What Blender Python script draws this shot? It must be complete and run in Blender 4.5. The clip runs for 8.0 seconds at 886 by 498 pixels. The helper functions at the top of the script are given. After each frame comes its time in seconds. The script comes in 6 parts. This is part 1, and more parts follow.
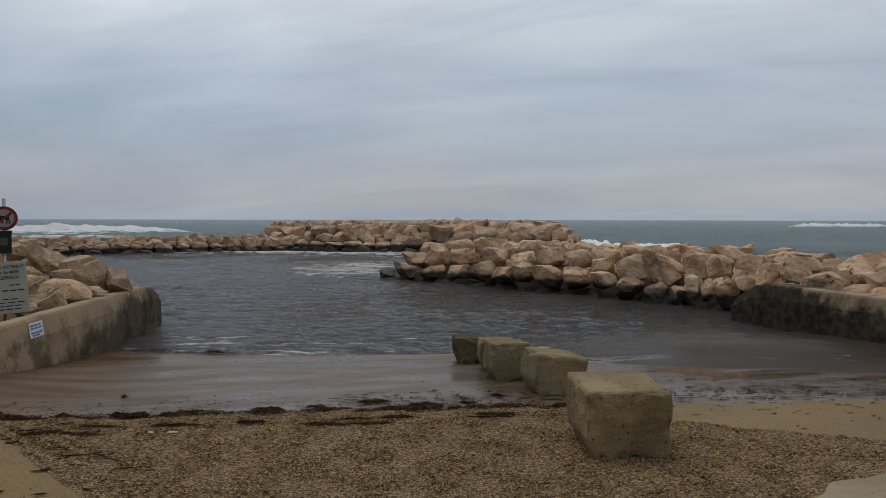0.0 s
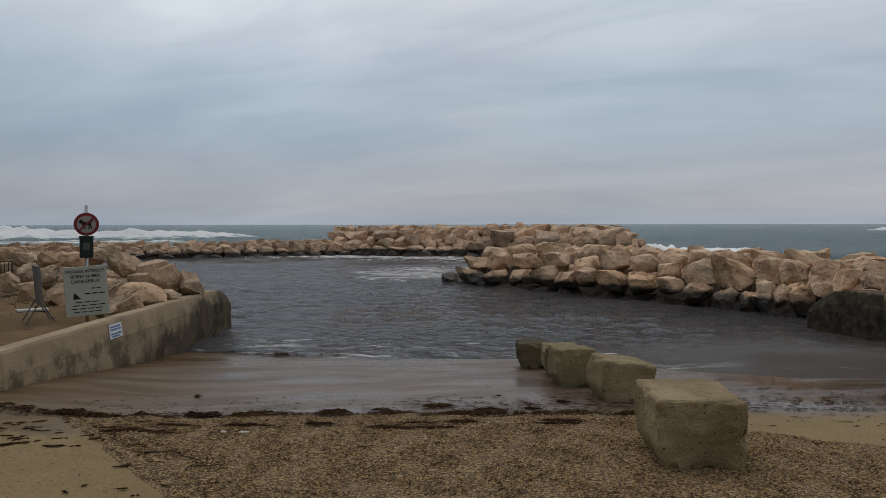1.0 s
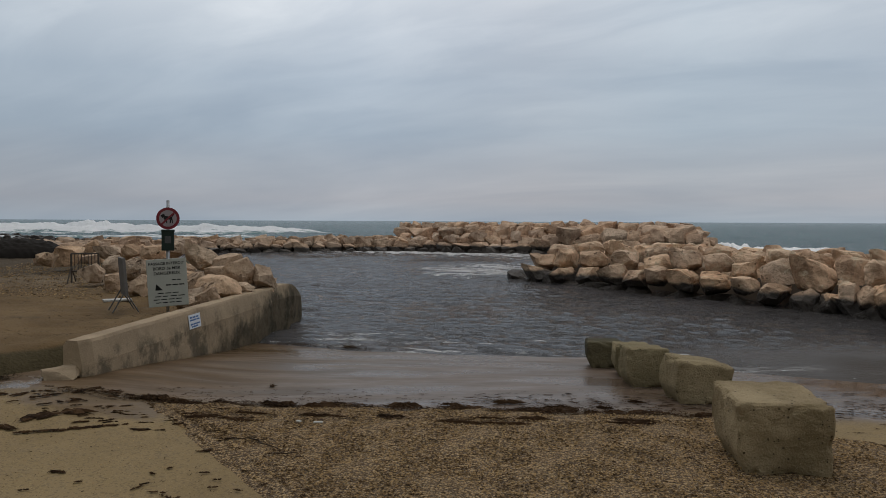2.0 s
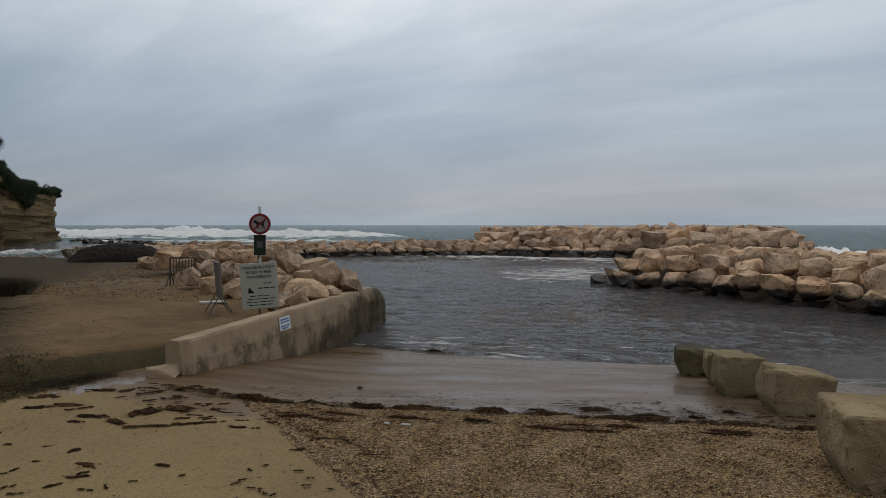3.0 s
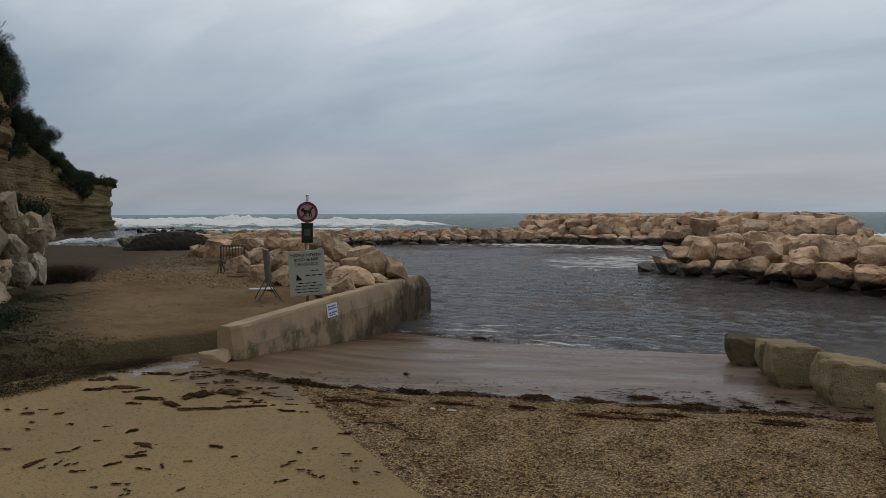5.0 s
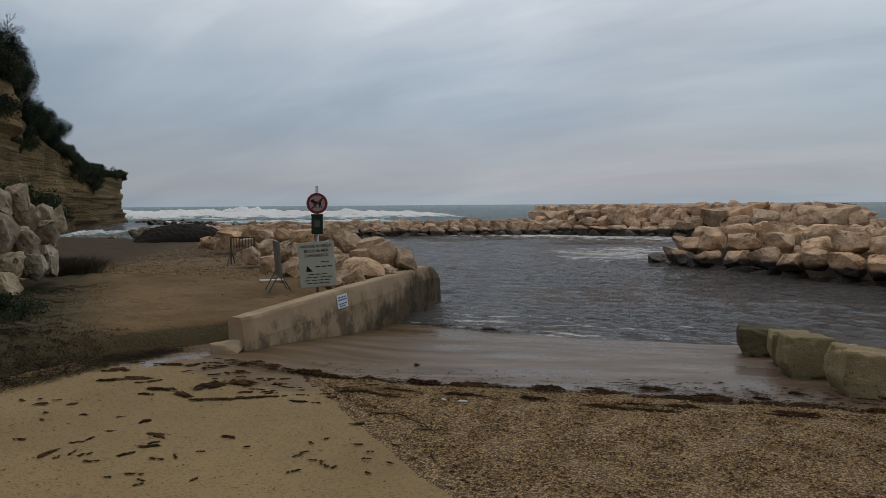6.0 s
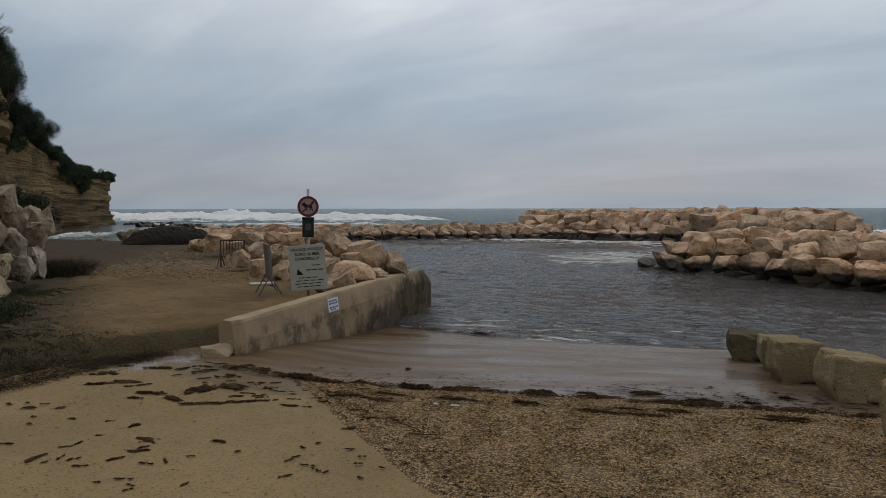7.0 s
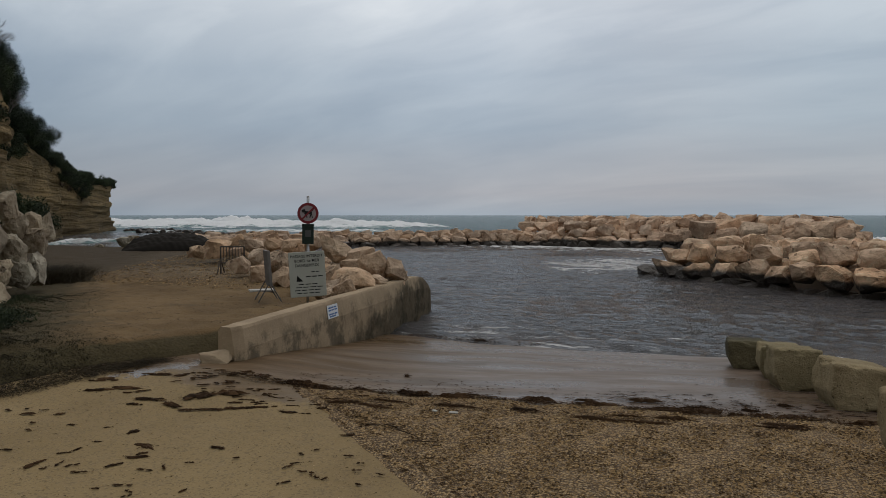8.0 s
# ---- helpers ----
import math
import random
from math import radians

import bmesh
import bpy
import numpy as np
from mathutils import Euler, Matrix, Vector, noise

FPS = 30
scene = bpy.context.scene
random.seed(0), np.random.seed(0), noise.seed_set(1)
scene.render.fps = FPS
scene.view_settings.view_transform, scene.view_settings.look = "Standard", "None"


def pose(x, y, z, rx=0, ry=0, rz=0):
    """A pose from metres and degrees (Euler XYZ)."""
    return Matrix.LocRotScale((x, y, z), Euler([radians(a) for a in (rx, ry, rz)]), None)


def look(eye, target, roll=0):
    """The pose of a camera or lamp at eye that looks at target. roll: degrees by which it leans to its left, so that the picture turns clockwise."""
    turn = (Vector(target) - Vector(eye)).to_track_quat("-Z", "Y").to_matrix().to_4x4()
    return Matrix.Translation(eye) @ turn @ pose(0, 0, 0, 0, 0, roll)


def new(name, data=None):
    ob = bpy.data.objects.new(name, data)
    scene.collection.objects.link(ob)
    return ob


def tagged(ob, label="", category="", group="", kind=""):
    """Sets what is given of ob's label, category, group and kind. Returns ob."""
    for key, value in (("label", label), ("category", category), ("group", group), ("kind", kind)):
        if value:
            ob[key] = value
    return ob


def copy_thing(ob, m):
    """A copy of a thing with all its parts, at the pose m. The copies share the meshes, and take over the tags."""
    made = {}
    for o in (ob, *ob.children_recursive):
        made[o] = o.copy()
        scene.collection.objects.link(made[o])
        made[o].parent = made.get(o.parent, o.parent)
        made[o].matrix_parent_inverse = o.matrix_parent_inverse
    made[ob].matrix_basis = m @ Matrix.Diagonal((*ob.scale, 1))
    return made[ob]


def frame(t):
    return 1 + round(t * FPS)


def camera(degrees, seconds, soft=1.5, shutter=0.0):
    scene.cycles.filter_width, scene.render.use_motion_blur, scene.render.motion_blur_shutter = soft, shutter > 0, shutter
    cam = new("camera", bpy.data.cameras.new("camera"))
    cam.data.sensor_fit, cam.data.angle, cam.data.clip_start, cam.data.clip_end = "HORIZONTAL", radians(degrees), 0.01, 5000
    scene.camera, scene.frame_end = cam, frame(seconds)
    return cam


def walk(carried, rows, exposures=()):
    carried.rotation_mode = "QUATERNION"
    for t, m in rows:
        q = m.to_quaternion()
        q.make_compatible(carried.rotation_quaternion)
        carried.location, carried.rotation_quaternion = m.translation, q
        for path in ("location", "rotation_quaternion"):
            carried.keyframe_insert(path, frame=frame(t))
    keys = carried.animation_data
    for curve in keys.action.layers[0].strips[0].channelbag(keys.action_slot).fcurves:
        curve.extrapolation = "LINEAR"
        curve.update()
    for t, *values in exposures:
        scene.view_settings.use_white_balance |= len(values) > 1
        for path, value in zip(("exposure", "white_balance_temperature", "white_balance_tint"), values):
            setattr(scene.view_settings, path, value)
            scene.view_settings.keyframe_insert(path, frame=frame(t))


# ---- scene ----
cam = camera(64.1, 8.0, soft=0.8)
PATH = [
    (0, (-0.303, -0.759, 1.638), (-0.365, 1.238, 1.555), 0.1),
    (0.5, (-0.321, -0.748, 1.628), (-0.488, 1.244, 1.556), -0.2),
    (1, (-0.339, -0.758, 1.637), (-0.572, 1.227, 1.567), -0.1),
    (1.2, (-0.348, -0.768, 1.636), (-0.626, 1.212, 1.568), -0.3),
    (2.3, (-0.418, -0.776, 1.624), (-0.9, 1.163, 1.541), 0.3),
    (2.5, (-0.422, -0.78, 1.623), (-0.965, 1.143, 1.544), 0.1),
    (3, (-0.455, -0.795, 1.631), (-1.083, 1.103, 1.563), -0.0),
    (3.5, (-0.464, -0.803, 1.621), (-1.183, 1.06, 1.521), 0.0),
    (4, (-0.466, -0.798, 1.616), (-1.228, 1.047, 1.498), 0.6),
    (4.2, (-0.458, -0.783, 1.618), (-1.212, 1.066, 1.511), 0.4),
    (5.3, (-0.459, -0.809, 1.621), (-1.213, 1.04, 1.522), -0.5),
    (5.5, (-0.483, -0.811, 1.618), (-1.25, 1.032, 1.505), -0.5),
    (6, (-0.482, -0.789, 1.613), (-1.251, 1.053, 1.488), -0.4),
    (6.5, (-0.502, -0.786, 1.621), (-1.229, 1.073, 1.502), -0.1),
    (7, (-0.506, -0.792, 1.616), (-1.248, 1.061, 1.501), -0.1),
    (7.5, (-0.504, -0.809, 1.614), (-1.262, 1.038, 1.496), -0.1),
    (8, (-0.491, -0.803, 1.619), (-1.234, 1.051, 1.523), -0.0),
]
walk(cam, [(t, look(eye, target, roll)) for t, eye, target, roll in PATH],
     exposures=[(0.0, 0.0, 6530, 10), (2.3, 0.0, 6570, 10), (4.0, -0.01, 6635, 10), (8.0, -0.01, 6635, 10)])

# ---------------------------------------------------------------- light
SUN_ELEV, SUN_AZ = 62.0, 335.0          # soft light from high up, through thin overcast
world = bpy.data.worlds.new("overcast_sky")
scene.world = world
world.use_nodes = True
wt = world.node_tree
wt.nodes.clear()


def wmath(op, a, b=None, clamp=False):
    n = wt.nodes.new("ShaderNodeMath")
    n.operation, n.use_clamp = op, clamp
    for i, v in enumerate((a, b)):
        if v is None:
            continue
        if isinstance(v, (int, float)):
            n.inputs[i].default_value = v
        else:
            wt.links.new(v, n.inputs[i])
    return n.outputs[0]


coord = wt.nodes.new("ShaderNodeTexCoord")
split = wt.nodes.new("ShaderNodeSeparateXYZ")
wt.links.new(coord.outputs["Generated"], split.inputs[0])
up = wmath("MAXIMUM", split.outputs["Z"], 0.0)
# cloud deck: the direction projected on a flat layer overhead
inv = wmath("DIVIDE", 1.0, wmath("ADD", up, 0.20))
cx, cy = wmath("MULTIPLY", split.outputs["X"], inv), wmath("MULTIPLY", split.outputs["Y"], inv)
deck = wt.nodes.new("ShaderNodeCombineXYZ")
wt.links.new(wmath("ADD", wmath("MULTIPLY", cx, 0.62), wmath("MULTIPLY", cy, -0.2)), deck.inputs[0])
wt.links.new(wmath("ADD", wmath("MULTIPLY", cy, 1.35), wmath("MULTIPLY", cx, 0.35)), deck.inputs[1])


def wnoise(scale, detail, rough, distort=0.0, shift=0.0):
    n = wt.nodes.new("ShaderNodeTexNoise")
    n.inputs["Scale"].default_value, n.inputs["Detail"].default_value = scale, detail
    n.inputs["Roughness"].default_value, n.inputs["Distortion"].default_value = rough, distort
    m = wt.nodes.new("ShaderNodeMapping")
    m.inputs["Location"].default_value = (shift, shift * 0.7, 0.0)
    wt.links.new(deck.outputs[0], m.inputs[0])
    wt.links.new(m.outputs[0], n.inputs["Vector"])
    return n.outputs[0]


def ramp_node(tree, fac, stops):
    n = tree.nodes.new("ShaderNodeValToRGB")
    el = n.color_ramp.elements
    while len(el) < len(stops):
        el.new(0.5)
    for e, (p, c) in zip(el, stops):
        e.position, e.color = p, (*c, 1.0) if len(c) == 3 else c
    tree.links.new(fac, n.inputs[0])
    return n.outputs[0]


base_sky = ramp_node(wt, up, [
    (0.0, (0.326, 0.375, 0.438)), (0.03, (0.378, 0.384, 0.424)), (0.075, (0.374, 0.398, 0.446)), (0.12, (0.360, 0.412, 0.478)),
    (0.19, (0.408, 0.462, 0.530)), (0.30, (0.680, 0.702, 0.738)), (0.42, (0.792, 0.80, 0.812)), (0.60, (0.43, 0.45, 0.475)), (1.0, (0.325, 0.335, 0.355))])
big = ramp_node(wt, wnoise(0.75, 4, 0.5, 0.6, 3.1), [(0.30, (0.84, 0.87, 0.90)), (0.66, (1.10, 1.085, 1.06))])
fine = ramp_node(wt, wnoise(2.6, 6, 0.55, 0.5, 8.0), [(0.38, (0.925, 0.94, 0.955)), (0.68, (1.11, 1.10, 1.085))])


def wmix(mode, fac, a, b):
    n = wt.nodes.new("ShaderNodeMix")
    n.data_type, n.blend_type = "RGBA", mode
    n.inputs[0].default_value = fac
    wt.links.new(a, n.inputs[6])
    wt.links.new(b, n.inputs[7])
    return n.outputs[2]


# the overcast is thicker over the land side of the bay
side = ramp_node(wt, wmath("ADD", wmath("MULTIPLY", split.outputs["X"], 0.5), 0.5), [(0.08, (0.73, 0.785, 0.828)), (0.34, (0.945, 0.98, 1.01)), (0.46, (1.0, 1.0, 1.0)), (0.56, (0.965, 1.0, 1.01)), (0.75, (1.0, 1.0, 1.0))])
high = wt.nodes.new("ShaderNodeMapRange")
high.inputs["From Min"].default_value, high.inputs["From Max"].default_value = 0.08, 0.26
high.inputs["To Min"].default_value = 0.25
wt.links.new(up, high.inputs["Value"])
streaked = wmix("MULTIPLY", 1.0, wmix("MULTIPLY", 1.0, base_sky, big), fine)
wt.links.new(high.outputs[0], streaked.node.inputs[0])
clouds = wmix("MULTIPLY", 1.0, streaked, side)
sky = wt.nodes.new("ShaderNodeTexSky")
sky.sky_type, sky.sun_disc = "NISHITA", False
sky.sun_elevation, sky.sun_rotation = radians(SUN_ELEV), radians(SUN_AZ)
clear_bg, cloud_bg = wt.nodes.new("ShaderNodeBackground"), wt.nodes.new("ShaderNodeBackground")
wt.links.new(sky.outputs[0], clear_bg.inputs[0])
clear_bg.inputs[1].default_value = 0.006
wt.links.new(clouds, cloud_bg.inputs[0])
cloud_bg.inputs[1].default_value = 1.0
both = wt.nodes.new("ShaderNodeAddShader")
wt.links.new(clear_bg.outputs[0], both.inputs[0])
wt.links.new(cloud_bg.outputs[0], both.inputs[1])
wout = wt.nodes.new("ShaderNodeOutputWorld")
wt.links.new(both.outputs[0], wout.inputs[0])

sun = new("sun", bpy.data.lights.new("sun", "SUN"))
sun.data.energy, sun.data.angle, sun.data.color = 0.75, radians(35), (1.0, 0.93, 0.84)
az, el_ = radians(SUN_AZ), radians(SUN_ELEV)
sun.matrix_world = look((0, 0, 60), (-60 * math.sin(az) * math.cos(el_), -60 * math.cos(az) * math.cos(el_), 60 - 60 * math.sin(el_)))
scene.view_settings.exposure = 0.0


# ---------------------------------------------------------------- materials
class Mat:
    """A small builder for node materials on object or world coordinates."""

    def __init__(self, name, rough=0.8, spec=0.3):
        self.m = bpy.data.materials.new(name)
        self.m.use_nodes = True
        self.t = self.m.node_tree
        self.b = next(n for n in self.t.nodes if n.type == "BSDF_PRINCIPLED")
        self.b.inputs["Roughness"].default_value = rough
        self.b.inputs["Specular IOR Level"].default_value = spec
        geo = self.t.nodes.new("ShaderNodeNewGeometry")
        self.world_pos = geo.outputs["Position"]
        self.up = geo.outputs["Normal"]
        self.island = geo.outputs["Random Per Island"]
        self.point = geo.outputs["Pointiness"]
        self.obj = self.t.nodes.new("ShaderNodeTexCoord").outputs["Object"]
        self.rand = self.t.nodes.new("ShaderNodeObjectInfo").outputs["Random"]

    def link(self, a, socket):
        if isinstance(a, (int, float)):
            socket.default_value = a
        elif isinstance(a, tuple):
            socket.default_value = (*a, 1.0) if len(a) == 3 and socket.type == "RGBA" else a
        else:
            self.t.links.new(a, socket)

    def math(self, op, a, b=0.0, clamp=False):
        n = self.t.nodes.new("ShaderNodeMath")
        n.operation, n.use_clamp = op, clamp
        self.link(a, n.inputs[0])
        self.link(b, n.inputs[1])
        return n.outputs[0]

    def axis(self, vec, i):
        n = self.t.nodes.new("ShaderNodeSeparateXYZ")
        self.link(vec, n.inputs[0])
        return n.outputs[i]

    def scaled(self, vec, s):
        n = self.t.nodes.new("ShaderNodeMapping")
        n.inputs["Scale"].default_value = s
        self.link(vec, n.inputs[0])
        return n.outputs[0]

    def turned(self, vec, degrees):
        n = self.t.nodes.new("ShaderNodeMapping")
        n.inputs["Rotation"].default_value = (0, 0, radians(degrees))
        self.link(vec, n.inputs[0])
        return n.outputs[0]

    def shifted(self, vec, amount):
        n = self.t.nodes.new("ShaderNodeVectorMath")
        n.operation = "ADD"
        self.link(vec, n.inputs[0])
        self.link(amount, n.inputs[1])
        return n.outputs[0]

    def noise(self, vec, scale, detail=4, rough=0.55, distort=0.0):
        n = self.t.nodes.new("ShaderNodeTexNoise")
        self.link(vec, n.inputs["Vector"])
        n.inputs["Scale"].default_value, n.inputs["Detail"].default_value = scale, detail
        n.inputs["Roughness"].default_value, n.inputs["Distortion"].default_value = rough, distort
        return n.outputs[0]

    def voronoi(self, vec, scale, feature="F1"):
        n = self.t.nodes.new("ShaderNodeTexVoronoi")
        n.feature = feature
        self.link(vec, n.inputs["Vector"])
        n.inputs["Scale"].default_value = scale
        return n.outputs["Distance"], n.outputs["Color"]

    def ramp(self, fac, stops):
        return ramp_node(self.t, fac, [(p, c if isinstance(c, tuple) else (c, c, c)) for p, c in stops])

    def step(self, v, lo, hi):
        n = self.t.nodes.new("ShaderNodeMapRange")
        n.interpolation_type = "SMOOTHSTEP"
        self.link(v, n.inputs["Value"])
        n.inputs["From Min"].default_value, n.inputs["From Max"].default_value = lo, hi
        return n.outputs[0]

    def mix(self, fac, a, b, mode="MIX"):
        n = self.t.nodes.new("ShaderNodeMix")
        n.data_type, n.blend_type = "RGBA", mode
        self.link(fac, n.inputs[0])
        self.link(a, n.inputs[6])
        self.link(b, n.inputs[7])
        return n.outputs[2]

    def bump(self, height, strength=0.5, distance=0.02):
        n = self.t.nodes.new("ShaderNodeBump")
        n.inputs["Strength"].default_value, n.inputs["Distance"].default_value = strength, distance
        self.link(height, n.inputs["Height"])
        self.link(n.outputs[0], self.b.inputs["Normal"])
        return self

    def done(self, color=None, rough=None, metal=None):
        if color is not None:
            self.link(color, self.b.inputs["Base Color"])
        if rough is not None:
            self.link(rough, self.b.inputs["Roughness"])
        if metal is not None:
            self.link(metal, self.b.inputs["Metallic"])
        return self.m


WATER = -0.40


def limestone(name, wet_line, light=(0.80, 0.59, 0.42), dark=(0.38, 0.255, 0.168), warm=0.5):
    """Armour stone: pale ochre limestone, pitted, dark and glossy below the wet line."""
    k = Mat(name, 0.85, 0.25)
    p = k.shifted(k.world_pos, k.mix(1.0, (0, 0, 0, 1), k.math("MULTIPLY", k.rand, 40.0)))
    n1, n2 = k.noise(p, 1.6, 6, 0.6), k.noise(p, 9, 5, 0.65)
    col = k.mix(k.step(n1, 0.32, 0.66), dark, light)
    tint = k.ramp(k.rand, [(0.0, (0.80, 0.78, 0.76)), (0.25, (1.06, 0.95, 0.86)), (0.5, (0.92, 0.93, 0.94)), (0.75, (1.12, 0.98, 0.84)), (1.0, (1.02, 1.02, 1.0))])
    col = k.mix(1.0, col, tint, "MULTIPLY")
    col = k.mix(k.math("MULTIPLY", k.step(n2, 0.52, 0.72), 0.42), col, (0.15, 0.10, 0.062))
    cell, tone = k.voronoi(k.shifted(p, k.mix(0.35, (0, 0, 0, 1), k.noise(p, 4, 3))), 6.5)
    crack = k.math("MULTIPLY", k.step(k.math("SUBTRACT", k.math("MULTIPLY", k.axis(tone, 0), 0.42), cell), 0.0, 0.16), k.step(k.noise(p, 2.3, 3), 0.44, 0.58))
    col = k.mix(k.math("MULTIPLY", crack, 0.55), col, (0.12, 0.080, 0.052))
    chalk = k.step(k.noise(p, 3.0, 7, 0.7, 0.5), 0.52, 0.66)
    col = k.mix(k.math("MULTIPLY", chalk, 0.4), col, tuple(min(0.8, c * 1.25) for c in light))
    z = k.math("ADD", k.axis(k.world_pos, 2), k.math("MULTIPLY", k.math("SUBTRACT", k.noise(k.world_pos, 1.7, 3), 0.5), 0.35))
    wet = k.math("SUBTRACT", 1.0, k.step(z, wet_line - 0.05, wet_line + 0.07))
    col = k.mix(wet, col, k.mix(n1, (0.030, 0.026, 0.023), (0.085, 0.068, 0.053)))
    rough = k.math("SUBTRACT", 0.88, k.math("MULTIPLY", wet, 0.45))
    k.bump(k.math("ADD", k.math("MULTIPLY", n1, 1.0), k.math("ADD", k.math("MULTIPLY", n2, 0.30), k.math("MULTIPLY", crack, -0.35))), 1.0, 0.22)
    return k.done(col, rough)


M_ROCK = limestone("jetty_limestone", -0.04)
M_ROCK_FAR = limestone("breakwater_limestone", 0.04, (0.70, 0.525, 0.385), (0.39, 0.27, 0.19))
M_ROCK_PALE = limestone("bank_limestone", -0.25, (0.64, 0.49, 0.355), (0.31, 0.222, 0.15))
M_ROCK_GREY = limestone("revetment_limestone", -5, (0.46, 0.42, 0.335), (0.19, 0.16, 0.118))
M_ROCK_LOW = limestone("groyne_limestone", -0.10, (0.58, 0.44, 0.325), (0.30, 0.215, 0.15))


def concrete(name, light, dark, wet_y=None, mould=False):
    k = Mat(name, 0.85, 0.3)
    p = k.world_pos
    n1, n2, n3 = k.noise(p, 0.9, 5, 0.6), k.noise(p, 7, 6, 0.65), k.noise(p, 60, 3, 0.6)
    col = k.mix(k.step(n1, 0.3, 0.7), dark, light)
    col = k.mix(k.math("MULTIPLY", k.step(n2, 0.5, 0.75), 0.35), col, tuple(c * 0.5 for c in dark))
    col = k.mix(k.math("MULTIPLY", k.step(n3, 0.55, 0.72), 0.3), col, tuple(min(1, c * 1.4) for c in light))
    rough = 0.86
    if mould:
        y = k.axis(p, 1)
        z = k.axis(p, 2)
        edge = k.math("ADD", k.math("MULTIPLY", k.math("SUBTRACT", k.noise(p, 1.9, 7, 0.7), 0.5), 1.3), k.math("MULTIPLY", k.math("SUBTRACT", k.noise(k.scaled(p, (5, 5, 0.6)), 1.0, 4, 0.6), 0.5), 0.4))
        tide = k.math("ADD", k.math("ADD", z, edge), k.math("MULTIPLY", k.math("SUBTRACT", 9.8, y), 0.165))
        dirt = k.math("MAXIMUM", k.math("SUBTRACT", 1.0, k.step(tide, -0.14, 0.24)), k.math("MULTIPLY", k.step(k.axis(p, 0), 4.0, 5.0), k.math("SUBTRACT", 1.0, k.step(k.math("ADD", z, k.math("MULTIPLY", edge, 0.14)), -0.14, 0.34))))
        grime = k.math("MULTIPLY", k.step(k.noise(p, 2.0, 7, 0.68), 0.46, 0.60), k.math("SUBTRACT", 1.0, k.step(k.math("ADD", z, k.math("MULTIPLY", edge, 0.4)), 0.16, 0.36)))
        col = k.mix(k.math("MULTIPLY", grime, 0.78), col, (0.085, 0.07, 0.045))
        col = k.mix(k.math("MULTIPLY", dirt, k.math("ADD", 0.76, k.math("MULTIPLY", k.step(k.axis(p, 0), 4.0, 5.0), 0.16))), col, k.mix(k.step(n2, 0.35, 0.7), (0.014, 0.014, 0.011), (0.075, 0.066, 0.047)))
        rough = k.math("SUBTRACT", 0.86, k.math("MULTIPLY", dirt, 0.04))
        k.link(k.math("SUBTRACT", 0.3, k.math("MULTIPLY", dirt, 0.24)), k.b.inputs["Specular IOR Level"])
    pit, _ = k.voronoi(p, 26)
    k.bump(k.math("ADD", k.math("ADD", n2, k.math("MULTIPLY", n3, 0.3)), k.math("MULTIPLY", k.step(pit, 0.0, 0.22), 0.5)), 0.5, 0.03)
    return k.done(col, rough)


M_WALL = concrete("quay_concrete", (0.425, 0.320, 0.208), (0.270, 0.200, 0.126), mould=True)


